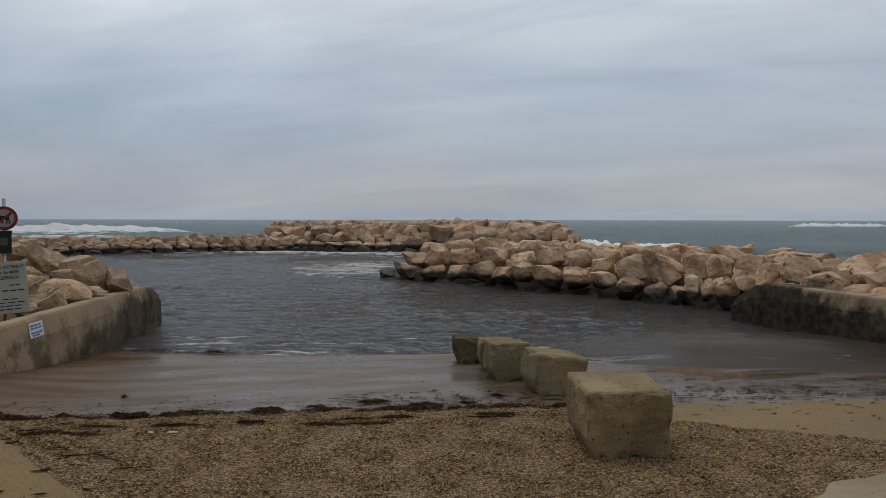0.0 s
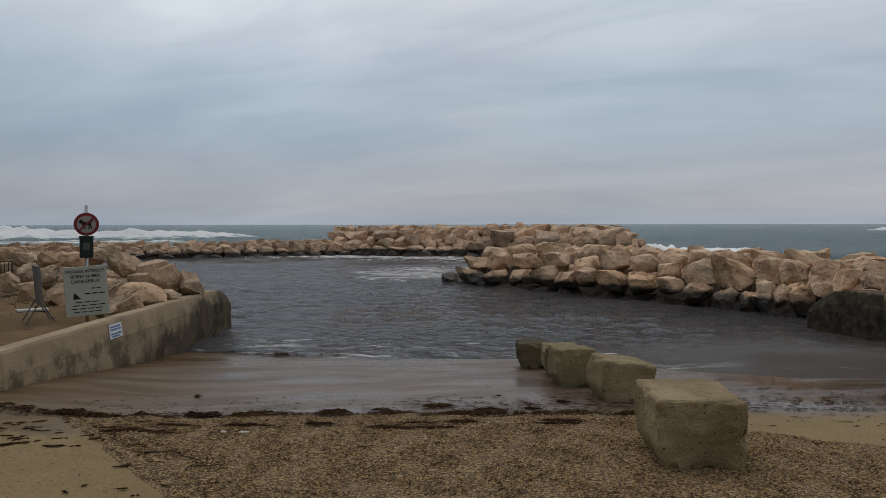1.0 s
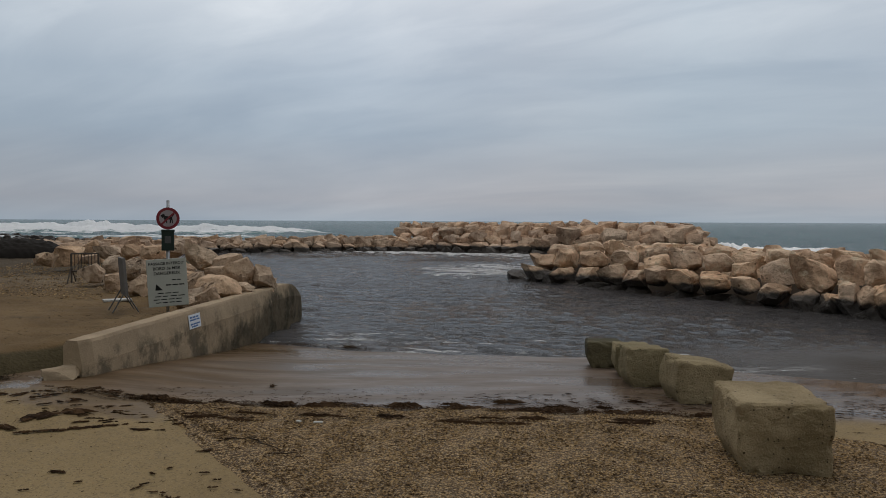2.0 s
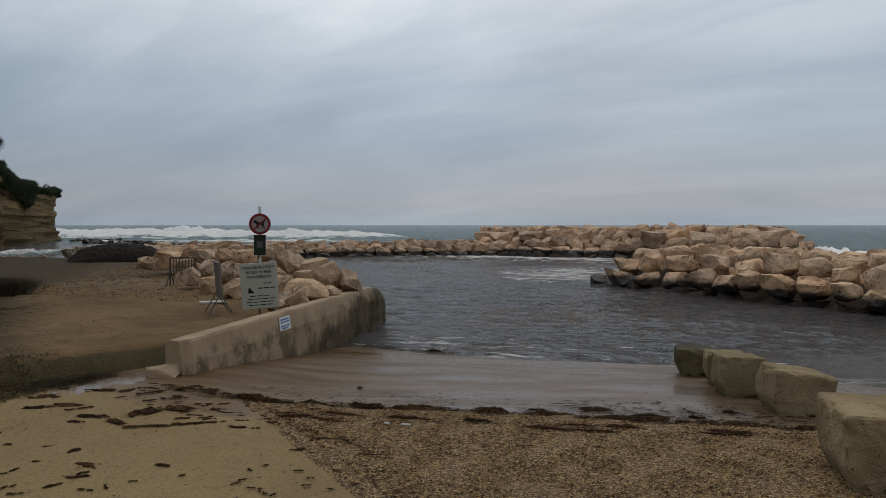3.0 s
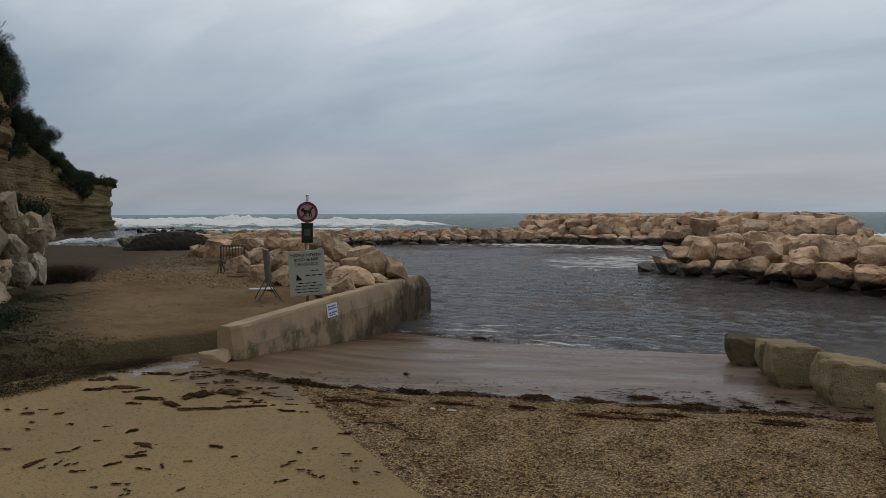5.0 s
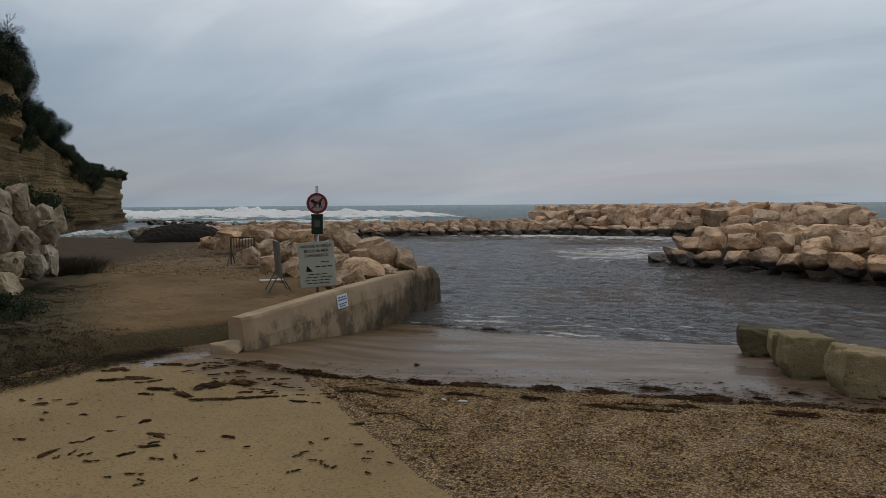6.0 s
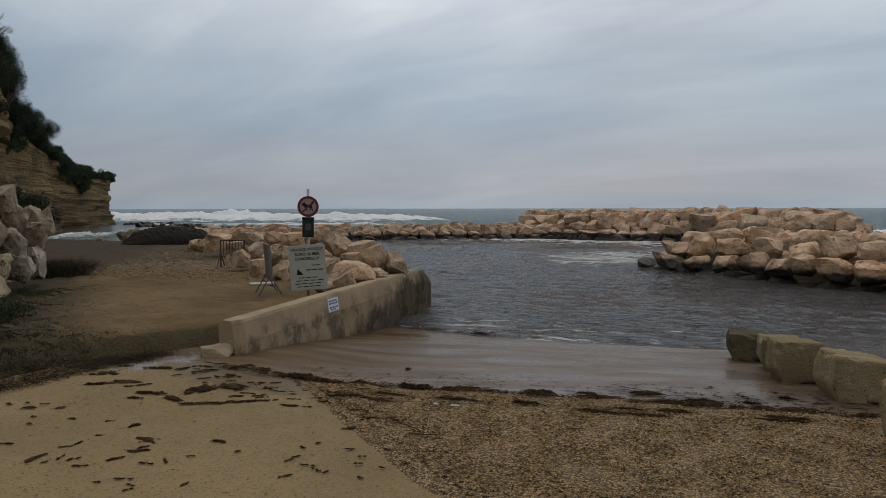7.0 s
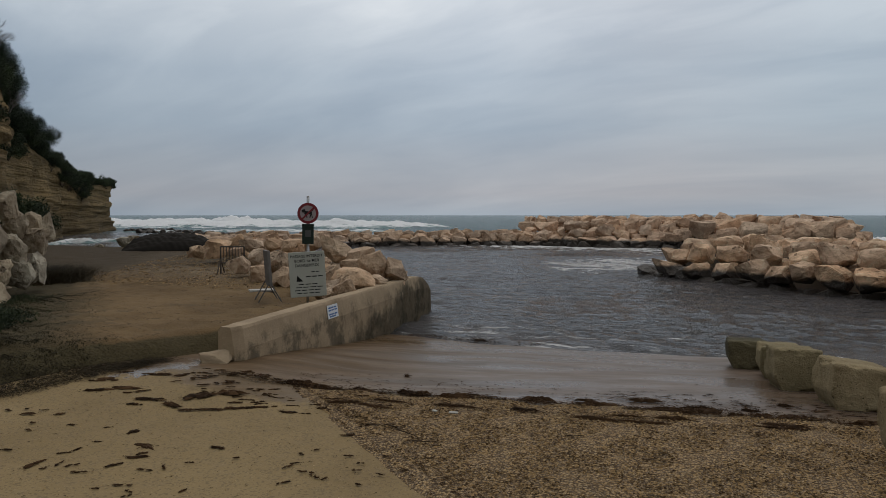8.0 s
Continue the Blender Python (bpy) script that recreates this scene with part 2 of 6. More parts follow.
def pad_concrete():
    """Sand-dusted concrete: dry and pale near the land, wet and glossy down to the water."""
    k = Mat("slipway_concrete", 0.8, 0.32)
    p = k.world_pos
    n1, n2, n3 = k.noise(p, 0.7, 5, 0.6), k.noise(p, 5, 6, 0.6), k.noise(p, 90, 3, 0.6)
    streak = k.noise(k.scaled(k.turned(p, -19), (0.6, 3.0, 1)), 1.0, 9, 0.74, 0.15)
    col = k.mix(k.step(n1, 0.3, 0.7), (0.202, 0.137, 0.057), (0.262, 0.183, 0.081))
    col = k.mix(k.math("MULTIPLY", k.step(n2, 0.5, 0.72), 0.3), col, (0.205, 0.15, 0.085))
    grit, gc = k.voronoi(p, 75)
    col = k.mix(k.math("MULTIPLY", k.step(k.axis(gc, 0), 0.80, 0.86), 0.55), col, (0.115, 0.078, 0.04))
    col = k.mix(k.math("MULTIPLY", k.step(n3, 0.54, 0.7), 0.35), col, (0.39, 0.30, 0.165))
    y = k.math("ADD", k.axis(p, 1), k.math("MULTIPLY", k.math("SUBTRACT", n1, 0.5), 1.2))
    x = k.axis(p, 0)
    shore = k.math("ADD", y, k.math("MULTIPLY", x, -0.17))
    # wet slope, and a puddle left beside the end of the west wall
    pud = k.math("ADD", k.math("POWER", k.math("MULTIPLY", k.math("ADD", x, 4.55), 0.85), 2.0), k.math("POWER", k.math("MULTIPLY", k.math("SUBTRACT", k.axis(p, 1), 4.62), 2.1), 2.0))
    pud = k.math("SUBTRACT", 1.0, k.step(k.math("ADD", pud, k.math("MULTIPLY", k.math("SUBTRACT", n2, 0.5), 1.6)), 0.25, 1.0))
    # film of water along the foot of the path's bank
    fx, fy = k.math("ADD", x, 5.72), k.math("SUBTRACT", k.axis(p, 1), 4.80)
    fa = k.math("ADD", k.math("MULTIPLY", fx, 0.40), k.math("MULTIPLY", fy, 0.917))
    fc = k.math("SUBTRACT", k.math("MULTIPLY", fx, 0.917), k.math("MULTIPLY", fy, 0.40))
    film = k.math("ADD", k.math("POWER", k.math("MULTIPLY", fa, 1.6), 2.0), k.math("POWER", k.math("MULTIPLY", fc, 4.2), 2.0))
    film = k.math("SUBTRACT", 1.0, k.step(k.math("ADD", film, k.math("MULTIPLY", k.math("SUBTRACT", n2, 0.5), 4.2)), 0.35, 0.9))
    wet = k.math("MAXIMUM", k.step(shore, 5.25, 5.9), k.math("MAXIMUM", k.math("MULTIPLY", pud, 0.8), film))
    wcol = k.mix(k.step(streak, 0.28, 0.74), (0.078, 0.053, 0.038), (0.172, 0.123, 0.090))
    wcol = k.mix(k.math("MULTIPLY", k.step(k.math("SUBTRACT", k.math("MULTIPLY", n1, 2.0), x), 2.6, 5.4), 0.8), wcol, k.mix(k.step(streak, 0.36, 0.70), (0.080, 0.047, 0.018), (0.142, 0.086, 0.040)))
    col = k.mix(wet, col, wcol)
    rough = k.math("SUBTRACT", 0.82, k.math("MULTIPLY", wet, k.math("ADD", 0.32, k.math("MULTIPLY", k.step(k.noise(k.scaled(k.turned(p, -19), (0.5, 1.8, 1)), 0.9, 6, 0.6, 0.3), 0.35, 0.65), 0.30))))
    rough = k.math("ADD", rough, k.math("MULTIPLY", k.math("MULTIPLY", k.step(k.math("SUBTRACT", 0.0, x), 3.4, 4.8), wet), k.math("MULTIPLY", k.step(k.math("SUBTRACT", 0.0, y), -8.6, -6.8), 0.25)))
    sandy = k.math("MULTIPLY", k.math("MULTIPLY", k.step(k.math("SUBTRACT", k.math("MULTIPLY", n1, 1.5), x), 3.4, 5.2), wet), k.math("SUBTRACT", 1.0, k.math("MULTIPLY", k.step(streak, 0.46, 0.74), 0.7)))
    # extra specular cut on the east side stands in for the dark wall's reflection
    k.link(k.math("SUBTRACT", k.math("SUBTRACT", 0.32, k.math("MULTIPLY", wet, k.math("ADD", 0.09, k.math("MULTIPLY", k.step(x, 0.8, 2.6), 0.12)))), k.math("MULTIPLY", k.math("SUBTRACT", sandy, k.math("MULTIPLY", film, 3.0)), 0.11)), k.b.inputs["Specular IOR Level"])
    rough = k.math("SUBTRACT", rough, k.math("MULTIPLY", k.math("MULTIPLY", k.step(x, 0.8, 2.6), wet), 0.24))
    rough = k.math("MULTIPLY", rough, k.math("SUBTRACT", 1.0, k.math("MULTIPLY", film, 0.7)))
    dry = k.math("SUBTRACT", 1.0, k.math("MULTIPLY", wet, 0.85))
    k.bump(k.math("MULTIPLY", k.math("ADD", n2, k.math("MULTIPLY", n3, 0.35)), dry), 0.35, 0.02)
    return k.done(col, rough)


M_PAD = pad_concrete()


def gravel_mat():
    k = Mat("beach_gravel", 0.9, 0.12)
    p = k.world_pos
    d, c = k.voronoi(p, 56)
    d2, c2 = k.voronoi(p, 150)
    n1, n2 = k.noise(p, 1.1, 5, 0.6), k.noise(p, 9, 4, 0.6)
    tone = k.axis(c, 0)
    col = k.ramp(tone, [(0.0, (0.050, 0.030, 0.014)), (0.35, (0.170, 0.107, 0.050)), (0.6, (0.300, 0.196, 0.093)), (0.85, (0.370, 0.247, 0.120)), (1.0, (0.430, 0.307, 0.166))])
    col = k.mix(k.step(d, 0.35, 0.75), col, (0.088, 0.059, 0.037))
    col = k.mix(k.math("MULTIPLY", k.step(k.axis(c2, 1), 0.7, 0.9), 0.35), col, (0.520, 0.414, 0.285))
    col = k.mix(k.math("MULTIPLY", k.step(n1, 0.40, 0.7), 0.16), col, (0.130, 0.089, 0.046))
    col = k.mix(k.math("MULTIPLY", k.step(n2, 0.55, 0.75), 0.2), col, (0.114, 0.079, 0.046))
    k.bump(k.math("SUBTRACT", 1.0, d), 0.9, 0.012)
    return k.done(col, 0.9)


M_GRAVEL = gravel_mat()


def terrace_mat():
    k = Mat("packed_sand_path", 0.92, 0.2)
    p = k.world_pos
    d, c = k.voronoi(p, 38)
    n1, n2, n3 = k.noise(p, 0.5, 5, 0.6), k.noise(k.scaled(p, (1.0, 0.6, 1)), 2.4, 6, 0.65), k.noise(p, 30, 4, 0.6)
    col = k.mix(k.step(n1, 0.35, 0.65), (0.115, 0.072, 0.031), (0.185, 0.120, 0.057))
    far = k.step(k.axis(p, 1), 9.5, 12.5)
    col = k.mix(k.math("MULTIPLY", far, 0.75), col, k.ramp(k.axis(c, 0), [(0.0, (0.085, 0.063, 0.040)), (1.0, (0.25, 0.195, 0.135))]))
    end = k.math("ADD", k.math("MULTIPLY", k.axis(p, 0), -0.7), k.math("MULTIPLY", k.axis(p, 1), 0.71))
    end = k.step(k.math("ADD", end, k.math("MULTIPLY", k.math("SUBTRACT", n1, 0.5), 3.0)), 17.6, 20.0)
    col = k.mix(k.math("MULTIPLY", end, 0.8), col, k.mix(k.step(n3, 0.35, 0.65), (0.034, 0.024, 0.014), (0.088, 0.066, 0.042)))      # damp brown soil at the end of the path
    col = k.mix(k.math("MULTIPLY", k.step(n2, 0.55, 0.72), 0.55), col, (0.085, 0.062, 0.036))
    slant = k.math("ADD", k.axis(p, 0), k.math("MULTIPLY", k.axis(p, 1), 1.1))
    damp = k.math("SUBTRACT", 1.0, k.step(k.math("ADD", slant, k.math("MULTIPLY", k.math("SUBTRACT", n2, 0.5), 2.5)), -2.6, -0.9))
    near = k.math("SUBTRACT", 1.0, k.step(k.axis(p, 1), 8.0, 14.5))
    verge = k.math("ADD", k.axis(p, 0), k.math("MULTIPLY", k.axis(p, 1), 0.739))
    verge = k.math("SUBTRACT", 1.0, k.step(k.math("ADD", verge, k.math("MULTIPLY", k.math("SUBTRACT", n2, 0.5), 2.5)), -6.0, -4.6))
    col = k.mix(k.math("MULTIPLY", k.math("MULTIPLY", verge, k.step(k.axis(p, 1), 7.5, 9.0)), 0.85), col, k.mix(n3, (0.030, 0.021, 0.011), (0.070, 0.049, 0.026)))
    col = k.mix(k.math("MULTIPLY", k.math("MULTIPLY", damp, near), 0.85), col, k.mix(n3, (0.028, 0.025, 0.012), (0.068, 0.055, 0.027)))
    # wrack and damp soil on the bank down to the slab
    bank = k.math("SUBTRACT", 1.0, k.step(k.math("ADD", k.axis(p, 2), k.math("MULTIPLY", k.math("SUBTRACT", n2, 0.5), 0.14)), 0.225, 0.262))
    col = k.mix(k.math("MULTIPLY", bank, 0.9), col, k.mix(n3, (0.024, 0.020, 0.009), (0.105, 0.084, 0.042)))
    k.bump(k.math("ADD", k.math("MULTIPLY", k.math("SUBTRACT", 1.0, d), 0.14), k.math("ADD", n2, k.math("MULTIPLY", n3, 0.5))), 0.7, 0.05)
    return k.done(col, 0.92)


M_TERRACE = terrace_mat()


def sea_mat():
    k = Mat("sea_water", 0.12, 0.5)
    p = k.world_pos
    x, y = k.axis(p, 0), k.axis(p, 1)
    far = k.math("MAXIMUM", k.step(y, 46, 75), k.math("MULTIPLY", k.step(x, 4.5, 8.5), k.step(y, 15.0, 19.0)))
    n0 = k.noise(k.scaled(p, (0.35, 1.0, 1)), 0.45, 4, 0.6, 0.4)
    inner = k.mix(k.step(n0, 0.35, 0.7), (0.040, 0.033, 0.032), (0.092, 0.079, 0.077))
    outer = k.mix(k.noise(k.scaled(p, (0.03, 0.09, 1)), 1.0, 4, 0.6), (0.014, 0.046, 0.056), (0.052, 0.118, 0.118))
    near = k.math("SUBTRACT", 1.0, k.step(y, 12.0, 24.0))
    inner = k.mix(k.math("MULTIPLY", near, 0.45), inner, (0.070, 0.066, 0.064))
    col = k.mix(far, inner, outer)
    # foam streaks: along the slipway edge, at the foot of the breakwater, in the entrance
    f1 = k.noise(k.scaled(p, (0.6, 2.4, 1)), 1.3, 10, 0.78, 0.3)
    # thin film running up the slipway: sandy and smooth
    film = k.math("MULTIPLY", k.step(k.math("ADD", x, k.math("MULTIPLY", n0, 2.0)), 0.6, 4.0), k.math("SUBTRACT", 1.0, k.step(k.math("ADD", y, k.math("MULTIPLY", n0, 1.5)), 10.0, 14.2)))
    # dark film tone and its specular cut below paint in the east wall's reflection
    col = k.mix(k.math("MULTIPLY", film, 0.9), col, (0.056, 0.043, 0.032))
    lipn = k.math("MULTIPLY", k.math("SUBTRACT", k.noise(k.scaled(p, (0.55, 0.8, 1)), 0.8, 4, 0.55), 0.5), 2.2)
    lip = k.math("ABSOLUTE", k.math("SUBTRACT", k.math("ADD", y, lipn), k.math("SUBTRACT", 9.55, k.math("MULTIPLY", k.step(x, 0.0, 3.0), 0.45))))
    lip2 = k.math("ABSOLUTE", k.math("SUBTRACT", k.math("ADD", y, k.math("MULTIPLY", lipn, 1.3)), 10.3))
    lips = k.math("MAXIMUM", k.math("SUBTRACT", 1.0, k.step(lip, 0.0, 0.055)), k.math("MULTIPLY", k.math("SUBTRACT", 1.0, k.step(lip2, 0.0, 0.05)), 0.5))
    lips = k.math("MULTIPLY", lips, k.step(k.noise(p, 2.2, 6, 0.7), 0.42, 0.58))
    shore = k.math("SUBTRACT", 1.0, k.step(k.math("ADD", y, k.math("MULTIPLY", x, -0.04)), 10.0, 12.4))
    shore = k.math("MULTIPLY", shore, k.math("SUBTRACT", 1.0, k.math("MULTIPLY", k.step(x, 0.4, 1.8), 0.65)))
    foot = k.math("MULTIPLY", k.step(k.math("ADD", y, k.math("MULTIPLY", x, 0.35)), 29, 40), k.math("SUBTRACT", 1.0, far))
    gapd = k.math("ADD", k.math("POWER", k.math("MULTIPLY", k.math("ADD", x, 4.5), 0.23), 2.0), k.math("POWER", k.math("MULTIPLY", k.math("SUBTRACT", y, 28.5), 0.16), 2.0))
    gap = k.math("SUBTRACT", 1.0, k.step(gapd, 0.1, 1.0))
    breach = k.math("SUBTRACT", 1.0, k.step(k.math("ADD", k.math("POWER", k.math("MULTIPLY", k.math("ADD", x, 16.5), 0.22), 2.0), k.math("POWER", k.math("MULTIPLY", k.math("SUBTRACT", y, 45.5), 0.25), 2.0)), 0.05, 1.0))
    skirt = k.math("MULTIPLY", k.math("MULTIPLY", k.step(y, 41.5, 43.5), k.math("SUBTRACT", 1.0, far)), k.step(x, -20.0, -12.0))
    foot = k.math("ADD", foot, k.math("ADD", k.math("MULTIPLY", breach, 0.6), k.math("MULTIPLY", skirt, 0.4)))
    amount = k.math("ADD", k.math("ADD", k.math("MULTIPLY", shore, 0.125), k.math("MULTIPLY", foot, 0.19)), k.math("MULTIPLY", gap, 0.19))
    eddy = k.math("ADD", k.math("POWER", k.math("MULTIPLY", k.math("ADD", x, 3.9), 0.55), 2.0), k.math("POWER", k.math("MULTIPLY", k.math("SUBTRACT", y, 10.9), 0.8), 2.0))
    amount = k.math("ADD", amount, k.math("MULTIPLY", k.math("SUBTRACT", 1.0, k.step(eddy, 0.1, 1.0)), 0.055))
    caps = k.math("MULTIPLY", far, 0.035)
    foam = k.step(k.math("ADD", f1, k.math("ADD", amount, caps)), 0.67, 0.72)
    foam = k.math("MAXIMUM", foam, k.math("MULTIPLY", lips, 0.22))
    col = k.mix(k.math("MULTIPLY", foam, 0.85), col, (0.76, 0.75, 0.74))
    rough = k.math("ADD", k.math("ADD", k.math("ADD", 0.085, k.math("MULTIPLY", film, 0.30)), k.math("MULTIPLY", far, 0.16)), k.math("MULTIPLY", foam, 0.6))
    w1 = k.noise(k.scaled(p, (0.6, 1.5, 1)), 5.0, 6, 0.66, 0.8)
    w2 = k.noise(k.scaled(p, (0.8, 1.6, 1)), 12, 4, 0.62, 0.4)
    k.bump(k.math("MULTIPLY", k.math("ADD", w1, k.math("MULTIPLY", w2, 0.8)), k.math("SUBTRACT", k.math("SUBTRACT", 1.0, k.math("MULTIPLY", near, 0.12)), k.math("MULTIPLY", film, 0.94))), 1.0, 0.13)
    k.b.inputs["IOR"].default_value = 1.33
    k.link(k.math("SUBTRACT", k.math("SUBTRACT", 0.5, k.math("MULTIPLY", film, 0.45)), k.math("MULTIPLY", far, 0.36)), k.b.inputs["Specular IOR Level"])
    return k.done(col, rough)


M_SEA = sea_mat()


def foam_mat():
    k = Mat("surf_foam", 0.9, 0.1)
    p = k.world_pos
    n = k.noise(k.scaled(p, (0.35, 0.35, 1.0)), 1.2, 8, 0.72, 0.6)
    n2 = k.noise(p, 2.5, 5, 0.7)
    body = k.step(k.math("ADD", k.math("MULTIPLY", k.axis(p, 2), 0.34), n), 0.31, 0.52)
    col = k.mix(body, (0.12, 0.20, 0.205), k.mix(n2, (0.72, 0.74, 0.75), (0.93, 0.93, 0.93)))
    k.bump(k.math("ADD", n, n2), 0.7, 0.5)
    return k.done(col, 0.85)


M_FOAM = foam_mat()


def spray_mat():
    """White water thrown up by breaking waves."""
    k = Mat("white_water", 0.9, 0.1)
    n = k.noise(k.world_pos, 1.6, 8, 0.72, 0.5)
    k.bump(n, 0.6, 0.3)
    return k.done(k.mix(k.step(n, 0.30, 0.52), (0.52, 0.56, 0.57), (0.93, 0.92, 0.91)), 0.9)


M_SPRAY = spray_mat()


def cliff_mat():
    k = Mat("cliff_sandstone", 0.92, 0.15)
    p = k.world_pos
    n1 = k.noise(p, 0.25, 6, 0.6)
    strata = k.noise(k.scaled(p, (0.06, 0.06, 1.5)), 1.0, 5, 0.65, 0.3)
    n2 = k.noise(p, 2.2, 6, 0.65)
    col = k.ramp(strata, [(0.28, (0.055, 0.040, 0.021)), (0.42, (0.210, 0.148, 0.072)), (0.55, (0.380, 0.270, 0.132)), (0.68, (0.140, 0.099, 0.050))])
    col = k.mix(k.math("MULTIPLY", k.step(n1, 0.42, 0.66), 0.6), col, (0.20, 0.148, 0.076))
    col = k.mix(k.math("MULTIPLY", k.step(n2, 0.52, 0.7), 0.5), col, (0.085, 0.062, 0.034))
    # damp cliff foot, with the undercut's shade painted into the colour
    foot = k.math("SUBTRACT", 1.0, k.step(k.math("ADD", k.axis(p, 2), k.math("MULTIPLY", k.math("SUBTRACT", n1, 0.5), 3.0)), 1.0, 2.4))
    col = k.mix(k.math("MULTIPLY", foot, 0.45), col, (0.075, 0.058, 0.036))
    k.bump(k.math("ADD", k.math("MULTIPLY", strata, 2.2), n2), 1.0, 0.7)
    return k.done(col, 0.92)


M_CLIFF = cliff_mat()


def plain(name, color, rough=0.6, spec=0.4, metal=0.0, vary=0.2, scale=12.0):
    k = Mat(name, rough, spec)
    n = k.noise(k.obj, scale, 5, 0.65)
    col = k.mix(n, tuple(c * (1 - vary) for c in color), tuple(min(1.0, c * (1 + vary)) for c in color))
    k.bump(n, 0.15, 0.01)
    return k.done(col, k.math("ADD", rough - 0.08, k.math("MULTIPLY", n, 0.16)), metal)


def leaf_mat(name, dark, light):
    k = Mat(name, 0.75, 0.25)
    col = k.mix(k.island, dark, light)
    col = k.mix(k.step(k.noise(k.world_pos, 0.6, 3), 0.4, 0.65), col, tuple(c * 0.6 for c in dark))
    return k.done(col, 0.75)


M_LEAF = leaf_mat("pine_needles", (0.010, 0.020, 0.010), (0.034, 0.056, 0.024))
M_LEAF2 = leaf_mat("coastal_scrub", (0.016, 0.027, 0.012), (0.055, 0.075, 0.030))
M_BARK = plain("bark", (0.10, 0.075, 0.055), 0.9, 0.2, 0, 0.35, 8)
M_TWIG = plain("bare_twigs", (0.13, 0.115, 0.105), 0.9, 0.2, 0, 0.3, 8)


def wrack_mat():
    k = Mat("seaweed_wrack", 0.9, 0.12)
    col = k.mix(k.island, (0.022, 0.012, 0.006), (0.088, 0.047, 0.021))
    return k.done(col, 0.85)


M_WRACK = wrack_mat()
M_WRACK_DRY = leaf_mat("dry_wrack", (0.028, 0.020, 0.010), (0.085, 0.064, 0.034))
M_WRACK_BANK = plain("dried_seaweed_bank", (0.017, 0.0145, 0.012), 0.95, 0.15, 0, 0.5, 3)


def pebble_mat():
    k = Mat("loose_pebbles", 0.9, 0.12)
    col = k.ramp(k.island, [(0.0, (0.052, 0.031, 0.014)), (0.22, (0.105, 0.065, 0.030)), (0.42, (0.205, 0.130, 0.060)), (0.7, (0.320, 0.208, 0.096)), (0.93, (0.385, 0.258, 0.125)), (1.0, (0.46, 0.335, 0.19))])
    return k.done(col, 0.88)


M_PEBBLE = pebble_mat()


def block_mat():
    k = Mat("quarried_block_stone", 0.9, 0.2)
    p = k.shifted(k.world_pos, k.mix(1.0, (0, 0, 0, 1), k.math("MULTIPLY", k.rand, 20.0)))
    n1, n2, n3 = k.noise(p, 2.2, 6, 0.62), k.noise(p, 14, 6, 0.65), k.noise(p, 70, 3, 0.6)
    col = k.mix(k.step(n1, 0.32, 0.68), (0.225, 0.168, 0.090), (0.390, 0.300, 0.176))
    col = k.mix(k.math("MULTIPLY", k.step(n2, 0.5, 0.72), 0.4), col, (0.16, 0.12, 0.06))
    col = k.mix(k.math("MULTIPLY", k.step(n3, 0.55, 0.7), 0.25), col, (0.52, 0.44, 0.29))
    pit, pc = k.voronoi(p, 34)
    hole = k.math("MULTIPLY", k.step(k.math("SUBTRACT", k.math("MULTIPLY", k.axis(pc, 1), 0.34), pit), 0.0, 0.08), k.step(k.axis(pc, 0), 0.50, 0.58))
    col = k.mix(k.math("MULTIPLY", hole, 0.8), col, (0.060, 0.044, 0.025))
    along_y = k.math("ADD", k.axis(k.world_pos, 1), k.math("MULTIPLY", n1, 1.0))
    col = k.mix(k.math("MULTIPLY", k.step(along_y, 6.0, 8.4), 0.5), col, (0.165, 0.148, 0.078))
    col = k.mix(k.math("MULTIPLY", k.step(along_y, 8.9, 9.4), 0.85), col, (0.046, 0.044, 0.027))
    k.bump(k.math("SUBTRACT", k.math("ADD", n1, k.math("ADD", k.math("MULTIPLY", n2, 0.5), k.math("MULTIPLY", n3, 0.3))), k.math("MULTIPLY", hole, 0.8)), 1.0, 0.05)
    return k.done(col, 0.9)


M_BLOCK = block_mat()
M_STEEL = plain("galvanised_steel", (0.42, 0.43, 0.44), 0.45, 0.5, 0.85, 0.2, 20)
M_DARK_STEEL = plain("weathered_dark_steel", (0.10, 0.10, 0.10), 0.6, 0.4, 0.3, 0.3, 14)
M_RED = plain("sign_red", (0.20, 0.02, 0.03), 0.5, 0.4, 0, 0.15, 18)
M_SIGN_GREY = plain("sign_face", (0.33, 0.29, 0.30), 0.5, 0.4, 0, 0.2, 10)
M_BOARD = plain("warning_board_face", (0.42, 0.43, 0.38), 0.6, 0.35, 0, 0.14, 7)
M_BLACK = plain("black_print", (0.012, 0.012, 0.013), 0.6, 0.3, 0, 0.1, 20)
M_GREEN = plain("green_dispenser_plastic", (0.008, 0.022, 0.017), 0.45, 0.4, 0, 0.25, 10)
M_PAPER = plain("white_notice", (0.66, 0.69, 0.72), 0.6, 0.3, 0, 0.08, 14)
M_BLUE = plain("blue_print", (0.06, 0.14, 0.33), 0.6, 0.3, 0, 0.15, 20)


# ---------------------------------------------------------------- mesh tools
def mesh_of(name, bm, material, smooth=True):
    me = bpy.data.meshes.new(name)
    bm.to_mesh(me)
    bm.free()
    me.materials.append(material)
    if smooth:
        me.shade_smooth()
    return me


def part(name, bm, material, parent=None, label="", smooth=False, at=None):
    ob = new(name, mesh_of(name, bm, material, smooth))
    if parent is not None:
        ob.parent = parent
    if at is not None:
        ob.matrix_local = at
    return tagged(ob, label)


